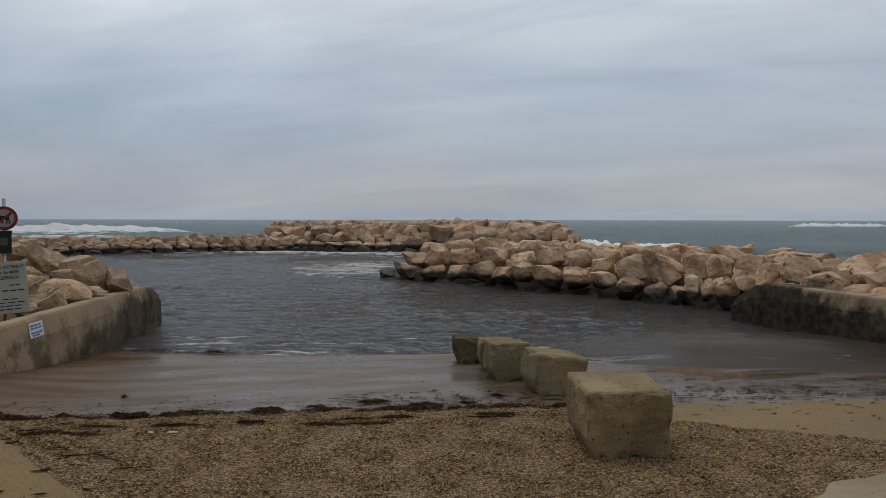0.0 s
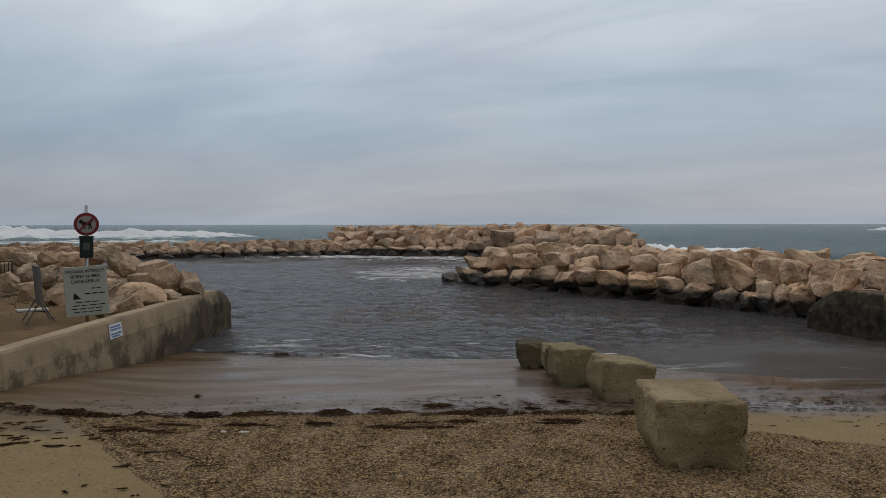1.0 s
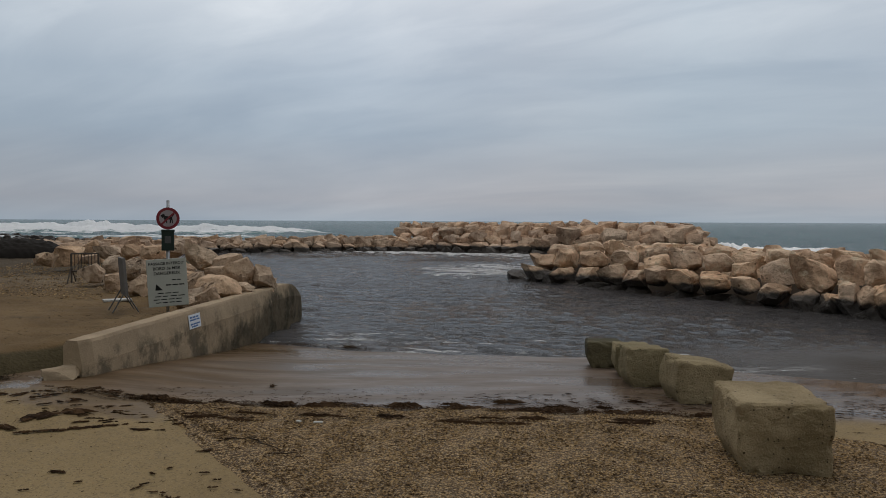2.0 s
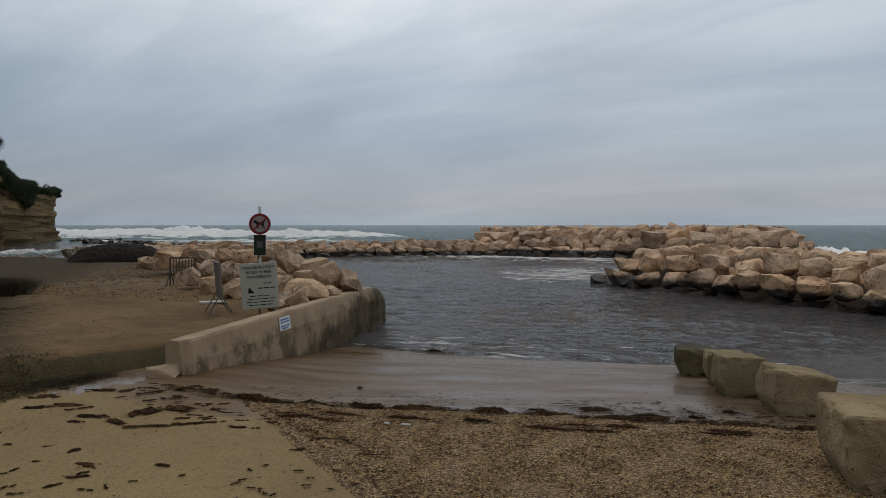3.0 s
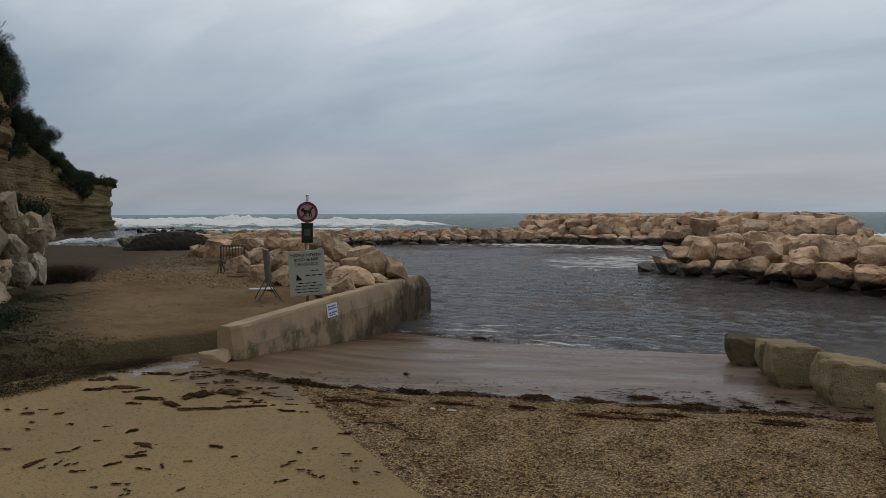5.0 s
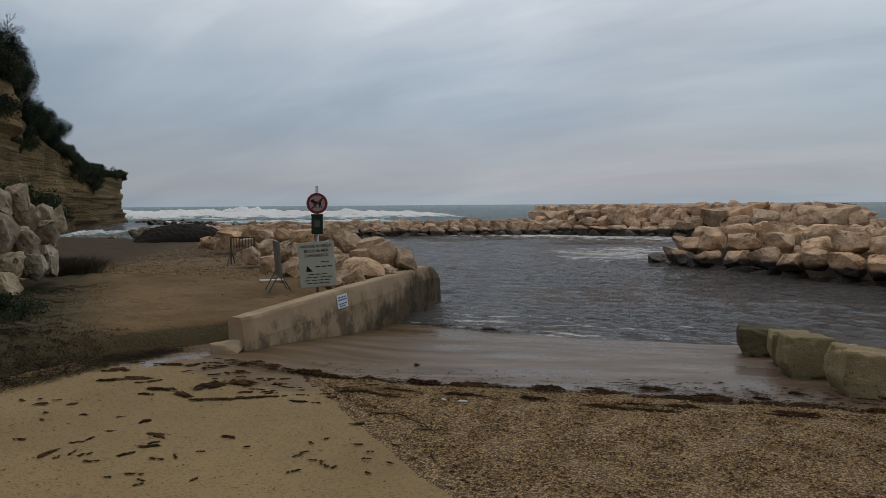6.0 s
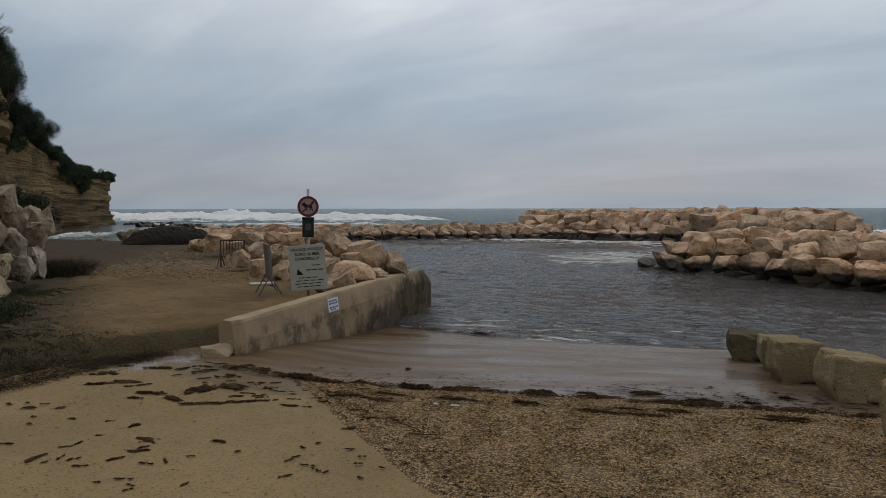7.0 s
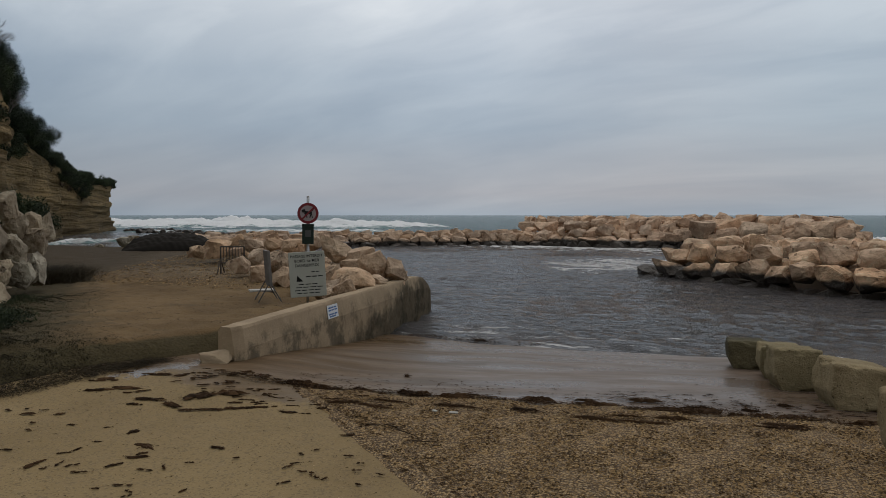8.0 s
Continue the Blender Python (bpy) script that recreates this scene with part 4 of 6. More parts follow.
BANK_a = [
    (-8.3, 12.6, 0.83, 0.78, 0.58), (-6.91, 10.75, 0.69, 0.54, 0.42), (-6.24, 9.63, 0.58, 0.58, 0.44), (-6.06, 8.93, 0.5, 0.41, 0.34),
    (-6.85, 9.86, 0.61, 0.38, 0.43), (-6.42, 10.67, 0.71, 0.55, 0.72), (-6.14, 10.92, 0.64, 0.46, 0.52), (-7.43, 12.06, 0.85, 0.69, 0.4),
    (-6.06, 10.07, 0.52, 0.35, 0.23), (-6.23, 8.6, 0.43, 0.29, 0.21), (-13.55, 15.02, 0.75, 0.8, 0.59), (-13.29, 13.93, 0.71, 0.47, 0.38),
    (-11.58, 14.02, 0.85, 0.61, 0.43), (-10.92, 13.89, 0.93, 0.54, 0.43), (-9.95, 13.34, 0.94, 0.57, 0.45), (-10.41, 14.83, 0.95, 0.77, 0.49),
    (-10.03, 12.06, 0.75, 0.43, 0.4), (-9.12, 11.49, 0.67, 0.52, 0.52)]
BANK_b = [
    (-8.99, 10.72, 0.47, 0.47, 0.56), (-7.97, 10.09, 0.54, 0.34, 0.46), (-8.32, 11.42, 0.7, 0.58, 0.46), (-14.07, 16.53, 0.89, 0.65, 0.42),
    (-7.19, 9.53, 0.48, 0.47, 0.36), (-8.17, 10.2, 0.42, 0.35, 0.29), (-10.08, 11.52, 0.61, 0.46, 0.52)]
REVET_a = [
    (-11.0, 6.65, 1.19, 0.46, 0.57), (-11.21, 7.22, 1.05, 0.35, 0.54), (-11.81, 8.08, 1.13, 0.43, 0.54), (-11.56, 7.91, 0.68, 0.25, 0.61),
    (-11.06, 7.25, 0.63, 0.37, 0.42), (-10.81, 6.58, 0.71, 0.49, 0.45), (-10.46, 6.22, 0.47, 0.43, 0.38), (-11.82, 7.74, 1.46, 0.37, 0.48),
    (-12.14, 8.31, 1.5, 0.28, 0.35), (-12.33, 8.71, 1.38, 0.19, 0.54), (-11.75, 7.5, 1.75, 0.36, 0.47), (-11.36, 6.85, 1.69, 0.37, 0.59),
    (-10.97, 6.18, 1.55, 0.38, 0.58), (-10.75, 5.97, 1.06, 0.44, 0.57), (-10.51, 5.79, 0.6, 0.43, 0.56)]


jetty = tagged(empty("jetty"), "jetty of ochre limestone boulders, dark and wet at the waterline", "jetty", kind="structure")
J = [(5.9, 15.2), (4.9, 16.6), (2.9, 18.7), (0.2, 21.1), (-2.6, 24.0)]
core("rubble_core", J, (1.1, 5.2), 0.30, -1.6, M_CORE, jetty, -1)
for row in (JETTY_FRONT_a, JETTY_UPPER_a, JETTY_TOP_a):
    for x, y, z, w, h in row:
        w = min(w, 1.0)
        lay(KIT_JETTY, jetty, x, y, z, w, h, (w + h) * 0.5, yaw=rock_rng.uniform(-50, 10), tilt=14)
riprap(KIT_JETTY, jetty, J, [(0.0, -0.52, 0.6, 1.0), (1.5, 0.05, 0.7, 1.0), (2.5, 0.45, 0.6, 0.9), (3.2, 0.50, 0.6, 1.0), (3.7, 0.53, 0.6, 0.9), (4.2, 0.50, 0.7, 1.0), (5.0, 0.28, 0.8, 1.1), (6.0, -0.1, 1.0, 1.5)], -1)
for x, y, z, w in ((6.25, 14.6, 0.42, 0.75), (5.95, 15.0, 0.22, 0.6), (6.55, 14.1, 0.5, 0.7), (6.05, 14.2, 0.12, 0.55), (6.9, 14.6, 0.62, 0.75), (6.7, 13.3, 0.42, 0.65), (6.3, 13.6, 0.2, 0.5)):
    lay(KIT_JETTY, jetty, x, y, z, w)
JE = [(6.6, 15.4), (7.5, 12.4), (8.6, 8.0), (9.9, 3.0)]
core("rubble_core", JE, (0.6, 6.5), 0.42, -1.6, M_CORE, jetty, 1)
riprap(KIT_JETTY, jetty, JE, [(-0.35, 0.16, 0.5, 0.75), (0.15, 0.38, 0.5, 0.8), (0.65, 0.46, 0.55, 0.85), (1.2, 0.52, 0.55, 0.9), (1.8, 0.60, 0.6, 0.9), (2.4, 0.66, 0.6, 0.95), (3.1, 0.70, 0.65, 1.0), (3.9, 0.70, 0.7, 1.1), (5.0, 0.55, 0.9, 1.3)], 1)

breakwater = tagged(empty("breakwater"), "long breakwater of pale limestone boulders at the harbour mouth", "breakwater", kind="structure")
B = [(6.6, 45.2), (4.0, 44.6), (-4.0, 43.6), (-8.6, 43.8), (-13.0, 46.6)]
core("rubble_core", B, (1.6, 6.0), 0.42, -3.0, M_CORE, breakwater, -1)
for x, y, z, w, h in FAR_CREST_a:          # a broken row of pairs along the crest
    for u in (-0.25, 0.25):
        lay(KIT_FAR, breakwater, x + u * w, y + rock_rng.uniform(-0.2, 0.2), z - 0.12, w * rock_rng.uniform(0.5, 0.62), h + 0.22, w * 0.5, tilt=8)
for row in (FAR_FOOT_a, FAR_MID_a, FAR_MID_b, FAR_HIGH_a):
    for x, y, z, w, h in row:
        lay(KIT_FAR, breakwater, x, y, z, w, h, (w + h) * 0.5, tilt=12)
riprap(KIT_FAR, breakwater, B, [(0.0, -0.55, 0.9, 1.4), (0.8, -0.25, 0.7, 1.1), (1.5, 0.10, 0.7, 1.1), (2.1, 0.46, 0.7, 1.1), (2.8, 0.72, 0.7, 1.1), (3.5, 0.92, 0.8, 1.2), (4.3, 0.98, 0.9, 1.2), (5.0, 0.95, 0.9, 1.3), (6.2, 0.7, 1.0, 1.5)], -1)
riprap(KIT_FAR, breakwater, [(6.6, 45.2), (7.6, 47.5), (7.0, 51.0)], [(-0.1, -0.4, 1.0, 1.5), (0.5, 0.2, 1.0, 1.5), (1.2, 0.8, 1.0, 1.4)], 1)

groyne = tagged(empty("groyne"), "low curved groyne of rounded limestone boulders", "groyne", kind="structure")
G = [(-11.0, 45.7), (-14.5, 44.1), (-18.0, 42.5), (-21.5, 40.6), (-25.0, 37.6), (-26.0, 33.5), (-22.5, 29.0), (-19.5, 26.5)]
G2 = [(-19.5, 26.5), (-16.8, 22.0), (-14.4, 18.2)]
core("rubble_core", G, (1.0, 4.5), 0.05, -2.5, M_CORE, groyne, -1)
core("rubble_core", G2, (0.6, 2.4), 0.05, -2.5, M_CORE, groyne, -1)
riprap(KIT_LOW, groyne, G2, [(0.0, -0.30, 0.6, 0.9), (0.4, 0.05, 0.6, 0.9), (1.0, 0.25, 0.6, 1.0), (1.7, 0.34, 0.6, 1.0)], -1)
riprap(KIT_LOW, groyne, G2[:2], [(2.5, 0.36, 0.6, 1.0), (3.3, 0.30, 0.6, 1.0)], -1)
riprap(KIT_LOW, groyne, G, [(-0.2, -0.50, 0.7, 1.1), (0.2, -0.20, 0.7, 1.2), (0.8, 0.05, 0.7, 1.2), (1.5, 0.16, 0.7, 1.1), (2.3, 0.18, 0.7, 1.1), (3.1, 0.18, 0.7, 1.1), (3.9, 0.12, 0.8, 1.2)], -1)

bank = tagged(empty("boulder_bank"), "bank of large pale boulders beside the quay wall", "boulders", kind="structure")
for row in (BANK_a, BANK_b):
    for x, y, z, w, h in row:
        lay(KIT_BANK, bank, x, y, z - 0.05, w * 0.95, h * 0.82, (w + h) * 0.5, tilt=16)
K = [(-14.6, 18.0), (-10.6, 14.4), (-8.0, 12.6), (-6.75, 11.2), (-6.7, 10.0), (-6.9, 9.2)]
core("rubble_core", K, (-0.9, 0.3), 0.12, -1.6, M_CORE, bank, 1)
riprap(KIT_BANK, bank, K, [(-0.9, -0.35, 0.6, 0.9), (-0.5, 0.05, 0.4, 0.6), (0.1, 0.22, 0.4, 0.65), (0.5, 0.35, 0.3, 0.5), (-0.2, 0.34, 0.3, 0.45)], 1)

revetment = tagged(empty("revetment"), "stacked grey-white boulder wall at the foot of the cliff", "boulder wall", kind="structure")
for x, y, z, w, h in REVET_a:
    lay(KIT_GREY, revetment, x, y, z, w * 1.12, h * 1.05, (w + h) * 0.62, yaw=rock_rng.uniform(30, 60), tilt=12)
V = [(-13.0, 9.2), (-12.0, 7.9), (-11.2, 6.5), (-10.6, 4.6)]
riprap(KIT_GREY, revetment, V, [(0.45, 0.32, 0.22, 0.40), (0.50, 0.55, 0.2, 0.36), (0.56, 0.78, 0.2, 0.36), (0.64, 1.0, 0.2, 0.36), (0.74, 1.22, 0.2, 0.36), (0.9, 1.42, 0.2, 0.36), (1.1, 0.80, 0.5, 0.8), (1.2, 1.15, 0.5, 0.7)], -1)

# ---------------------------------------------------------------- cliff
CLIFF_LINE = [(-20, 3), (-24, 12.5), (-30.2, 19.6), (-37.6, 26.5), (-47.6, 36.4), (-56, 45.1), (-65, 56), (-73.2, 67.4), (-78, 71), (-100, 64)]
CLIFF_S = [0, 10, 20, 30, 44, 56, 70, 84, 90, 112]
ROCK_TOP = [8.6, 8.6, 8.4, 8.0, 6.8, 6.0, 5.2, 5.3, 5.3, 6.0]
HILL_TOP = [12.0, 12.0, 11.6, 10.5, 8.3, 6.9, 5.6, 5.5, 5.5, 6.5]


def cliff_point(s, z):
    """The face at a length along the cliff and a height: steep rock, with a scrub slope leaning back above it."""
    x, y, dx, dy = along(CLIFF_LINE, s)
    rock = float(np.interp(s, CLIFF_S, ROCK_TOP))
    soft = float(np.interp(s, [60, 84], [1.0, 0.35]))
    band = math.floor(z * 1.55 + 0.5 * noise.noise(Vector((s * 0.05, 0, 9)))) * 1.7
    ledge = 0.62 * noise.noise(Vector((s * 0.07, band, 3))) + 0.16 * noise.noise(Vector((s * 0.3, z * 2.6, 7)))
    mass = soft * (1.7 * noise.noise(Vector((s * 0.09, z * 0.12, 1))) + 0.6 * noise.noise(Vector((s * 0.3, z * 0.3, 5))))
    o = 0.06 * z + max(0.0, z - rock) * 1.0 - (0.35 if z < 0.9 else 0.0) + ledge + mass
    return x - dy * o, y + dx * o


def build_cliff():
    L = length_of(CLIFF_LINE)
    n, m = 330, 64
    X, Y, Z = np.zeros((n, m)), np.zeros((n, m)), np.zeros((n, m))
    for i in range(n):
        s = L * 0.999 * i / (n - 1)
        top = float(np.interp(s, CLIFF_S, HILL_TOP))
        for j in range(m):
            z = -1.5 + (top + 1.5) * j / (m - 1)
            X[i, j], Y[i, j] = cliff_point(s, z)
            Z[i, j] = z
    ob = sheet("cliff", X, Y, Z, M_CLIFF, True)
    return tagged(ob, "layered ochre sandstone cliff with scrub along its top", "cliff", kind="structure")


cliff = build_cliff()
hX, hY = np.zeros((120, 12)), np.zeros((120, 12))
hZ = np.zeros((120, 12))
for i in range(120):
    s = length_of(CLIFF_LINE) * 0.999 * i / 119
    top = float(np.interp(s, CLIFF_S, HILL_TOP))
    x, y = cliff_point(s, top)
    _, _, dx, dy = along(CLIFF_LINE, s)
    for j in range(12):
        hX[i, j], hY[i, j], hZ[i, j] = x - dy * j * 3.0, y + dx * j * 3.0, top - 0.05 + 0.25 * j + 0.3 * noise.noise(Vector((s * 0.2, j, 0)))
M_SOIL = plain("scrubland_soil", (0.10, 0.085, 0.045), 0.95, 0.1, 0, 0.4, 0.6)
tagged(sheet("hilltop", hX, hY, hZ, M_SOIL, True), "scrubby ground on the top of the cliff", "hill", kind="structure")


# unseen slope added behind the camera to keep low sky light off stone faces
ha, hr = np.meshgrid(np.radians(np.linspace(112, 262, 90)), np.linspace(0, 1, 16), indexing="ij")
hd = 34 + 50 * hr
tagged(sheet("hillside", hd * -np.sin(ha), hd * np.cos(ha), -0.5 + 30 * smooth01(hr * 1.1) + 1.2 * sines(hd * np.sin(ha), hd * np.cos(ha), 51, 10, 6, 20) * hr,
             plain("sky_block_slope", (0.045, 0.05, 0.028), 0.95, 0.1, 0, 0.5, 0.3), True), "unseen dark slope added on the land side to block low sky light", "hillside", kind="structure")


# ---------------------------------------------------------------- plants
def crown_mesh(seed, lobes, leaves, size, rx, rz, material):
    """Small leaf blades spread over several uneven lobes, with gaps between."""
    r = random.Random(seed)
    cs = [(Vector((r.uniform(-rx, rx), r.uniform(-rx, rx), r.uniform(0, rz))), r.uniform(0.28, 0.55) * rx) for _ in range(lobes)]
    verts, faces = [], []
    for _ in range(leaves):
        c, rr = r.choice(cs)
        p = c + Vector((r.gauss(0, 1), r.gauss(0, 1), r.gauss(0, 0.75))).normalized() * rr * r.uniform(0.5, 1.12)
        a = Vector((r.gauss(0, 1), r.gauss(0, 1), r.gauss(0, 1))).normalized() * size * r.uniform(0.6, 1.4)
        b = a.cross(Vector((r.gauss(0, 1), r.gauss(0, 1), r.gauss(0, 1)))).normalized() * size * r.uniform(0.3, 0.6)
        i = len(verts)
        verts += [tuple(p - a), tuple(p + b), tuple(p + a), tuple(p - b)]
        faces.append((i, i + 1, i + 2, i + 3))
    me = bpy.data.meshes.new("crown")
    me.from_pydata(verts, [], faces)
    me.materials.append(material)
    return me


def pine(seed):
    root = empty("pine_tree")
    r = random.Random(seed)
    bm = bmesh.new()
    top = Vector((r.uniform(-.3, .3), r.uniform(-.3, .3), 1.3))
    tube(bm, (0, 0, -1.0), top * 0.5, 0.16, 0.12)
    tube(bm, top * 0.5, top, 0.12, 0.08)
    for _ in range(7):
        a = r.uniform(0, 6.28)
        tube(bm, top * r.uniform(0.4, 1), top + Vector((math.cos(a) * 1.1, math.sin(a) * 1.1, r.uniform(-0.2, 0.7))), 0.06, 0.02, 6)
    part("trunk", bm, M_BARK, root)
    c = new("crown", crown_mesh(seed, 26, 26000, 0.042, 1.35, 1.5, M_LEAF))
    c.parent, c.location = root, (0, 0, 0.5)
    return tagged(root, "dark green coastal pine on the cliff top", "tree", "cliff pines")


def shrub(seed):
    root = empty("shrub")
    bm = bmesh.new()
    r = random.Random(seed)
    for _ in range(5):
        a = r.uniform(0, 6.28)
        tube(bm, (0, 0, -0.4), (math.cos(a) * 0.5, math.sin(a) * 0.5, r.uniform(0.3, 0.7)), 0.04, 0.015, 6)
    part("stem", bm, M_BARK, root)
    c = new("crown", crown_mesh(seed + 50, 14, 5200, 0.045, 0.8, 0.7, M_LEAF2))
    c.parent, c.location = root, (0, 0, 0.15)
    return tagged(root, "low dark green shrub growing on the cliff edge", "shrub", "cliff shrubs")


def bare_bush(seed):
    """A leafless bush: branching twigs."""
    root = empty("bare_bush")
    r = random.Random(seed)
    bm = bmesh.new()

    def grow(p, d, l, thick, depth):
        q = p + d * l
        tube(bm, p, q, thick, thick * 0.65, 5)
        if depth:
            for _ in range(r.choice((2, 3, 3))):
                grow(q, (d + Vector((r.gauss(0, .45), r.gauss(0, .45), r.gauss(0.05, .3)))).normalized(), l * r.uniform(0.6, 0.85), thick * 0.66, depth - 1)

    for _ in range(4):
        grow(Vector((r.uniform(-.2, .2), r.uniform(-.2, .2), -0.2)), Vector((r.gauss(0, .35), r.gauss(0, .35), 1)).normalized(), 0.75, 0.035, 4)
    part("branch", bm, M_TWIG, root)
    return tagged(root, "bare leafless bush on the cliff top", "bush", "bare bushes")


plant_rng = random.Random(5)
pines, shrubs, bares = [pine(1), pine(2), pine(3)], [shrub(1), shrub(2), shrub(3)], [bare_bush(1), bare_bush(2)]


def stand(kinds, i, x, y, z, k):
    """Puts the i-th plant of a kind at its place: the first ones are the originals."""
    m = pose(x, y, z, 0, 0, plant_rng.uniform(0, 360))
    ob = kinds[i] if i < len(kinds) else copy_thing(kinds[i % len(kinds)], m)
    ob.matrix_basis = m @ Matrix.Diagonal((k, k, k * plant_rng.uniform(0.85, 1.1), 1))


# x, y, z and size of the pines
for i, (x, y, z, k) in enumerate([(-34.6, 21.2, 9.0, 1.2), (-37.2, 24.2, 8.4, 1.05), (-39.6, 26.6, 7.7, 1.0), (-41.6, 28.6, 7.4, 0.95), (-43.2, 30.4, 6.8, 1.0),
                                  (-45.6, 32.8, 6.8, 1.05), (-47.9, 35.0, 6.5, 1.1), (-49.8, 37.6, 6.4, 1.2), (-52.9, 39.6, 6.4, 1.2), (-54.6, 41.6, 5.6, 0.95),
                                  (-41.0, 25.8, 9.0, 1.0), (-47.0, 31.0, 8.2, 1.0), (-53.5, 38.0, 7.4, 1.1), (-30.0, 15.6, 9.5, 1.2), (-39.3, 26.9, 9.3, 1.1), (-40.6, 28.4, 8.7, 1.0), (-42.6, 30.2, 8.2, 0.9)]):
    stand(pines, i, x - 0.2, y - 0.3, z, k)
n = 0
for i in range(118):
    s = 14 + 74 * (i + plant_rng.uniform(0, 1)) / 118
    rock, top = float(np.interp(s, CLIFF_S, ROCK_TOP)), float(np.interp(s, CLIFF_S, HILL_TOP))
    z = plant_rng.uniform(rock - 0.1, max(rock + 0.3, top))
    x, y = cliff_point(s, z)
    stand(shrubs, n, x, y, z - 0.15, plant_rng.uniform(0.55, 1.05) * (1.2 if s < 50 else 1.15 if s < 74 else 0.9))
    n += 1
# scrub hanging on the face and at the top of the boulder wall
for s, z, k in ((66, 4.4, 1.3), (67.5, 3.6, 1.1), (68.5, 4.6, 1.2), (64, 4.7, 1.0), (58, 4.9, 1.2), (36, 5.8, 1.3), (30, 5.0, 1.2), (25, 6.4, 1.4)):
    x, y = cliff_point(s, z)
    stand(shrubs, n, x, y, z - 0.3, k)
    n += 1
for x, y, z, k in ((-13.7, 9.3, 1.35, 0.55), (-13.2, 8.6, 1.45, 0.55), (-14.0, 9.9, 1.25, 0.5), (-13.0, 7.8, 1.5, 0.6), (-13.2, 6.8, 1.6, 0.7)):
    stand(shrubs, n, x, y, z, k)
    n += 1
for x, y, z, k in ((-8.45, 4.75, 0.13, 0.36), (-8.15, 4.30, 0.10, 0.33), (-8.9, 5.2, 0.15, 0.42)):          # dark bush beside the path
    stand(shrubs, n, x, y, z, k)
    n += 1
for i, (x, y, z, k) in enumerate([(-39.2, 27.2, 10.2, 0.8), (-40.8, 28.9, 9.6, 0.7), (-48.0, 35.9, 8.0, 0.5), (-38.0, 26.3, 10.4, 1.0), (-37.0, 26.5, 7.2, 0.7)]):
    stand(bares, i, x, y, z, k)

# level earth behind the boulder wall
bX, bY = np.meshgrid(np.linspace(0, 1, 40), np.linspace(0, 1, 30), indexing="ij")
sx = -10.9 - bX * 14 - bY * 1.9
sy = 3.0 + bY * 6.0 + bX * 3.0
tagged(sheet("earth_bank", sx, sy, 0.1 + 1.1 * smooth01(bX * 14) + bX * 1.2 + 0.08 * sines(sx, sy, 31, 10, 0.8, 4), M_SOIL), "scrubby earth held by the boulder wall", "earth bank", kind="structure")

# ---------------------------------------------------------------- stone blocks on the slipway
def stone_block(seed, w, d, h, m, label):
    """A roughly sawn stone block with worn arrises."""
    bm = bmesh.new()
    box(bm, (w, d, h), (0, 0, h / 2), None, 0.036, 3)
    bmesh.ops.triangulate(bm, faces=bm.faces[:])
    for _ in range(5):
        bmesh.ops.subdivide_edges(bm, edges=[e for e in bm.edges if e.calc_length() > 0.032], cuts=1)
        bmesh.ops.triangulate(bm, faces=bm.faces[:])
    off = Vector((seed * 5.1, seed * 2.3, 0))
    for v in bm.verts:
        p = v.co
        c = Vector((p.x, p.y, p.z - h / 2))
        near_edge = sorted((abs(abs(p.x) - w / 2), abs(abs(p.y) - d / 2), min(p.z, abs(h - p.z))))[1]
        chip = max(0.0, noise.noise(p * 7 + off) - 0.05) * max(0.0, 1 - near_edge / 0.07) * 0.10
        v.co += c.normalized() * (0.013 * noise.noise(p * 3 + off) + 0.009 * noise.noise(p * 9 + off) + 0.006 * noise.noise(p * 22 + off) - chip)
        wear = max(0.0, 1 - p.z / (0.16 + 0.06 * noise.noise(Vector((p.x * 4, p.y * 4, seed)))))     # worn foot on the weather side
        if p.x < 0:
            v.co.x -= p.x / w * 0.16 * wear ** 1.4
        if p.y > 0:
            v.co.y -= p.y / d * 0.10 * wear ** 1.5
        if p.z < 0.02:
            v.co.z = min(v.co.z, 0.0)
    ob = part("stone_block", bm, M_BLOCK, smooth=True)
    ob.data.set_sharp_from_angle(angle=radians(40))
    ob.matrix_world = m
    return tagged(ob, label, "stone block", "blocks on the slipway")


def rest_z(x, y):
    return ground_z(x, y) - 0.012


stone_block(1, 0.60, 0.66, 0.47, pose(0.79, 4.34, rest_z(0.8, 4.3), 0, 0.5, 5), "pitted ochre stone block resting on the gravel")
stone_block(2, 0.54, 0.60, 0.425, pose(0.585, 6.55, rest_z(0.6, 6.5) - 0.02, -2.5, 7, 10), "weathered ochre stone block on the wet slipway")
stone_block(3, 0.46, 0.48, 0.440, pose(0.175, 7.42, rest_z(0.17, 7.4) - 0.015, -4, 1.5, 11), "weathered stone block greened by the tide")
stone_block(5, 0.44, 0.48, 0.385, pose(0.085, 8.14, rest_z(0.08, 8.14), 0, 1, 3), "pale-topped stone block wedged between two others")
stone_block(4, 0.46, 0.46, 0.365, pose(-0.235, 8.90, rest_z(-0.24, 8.9), -2, 0, 4), "dark wet stone block at the water's edge")


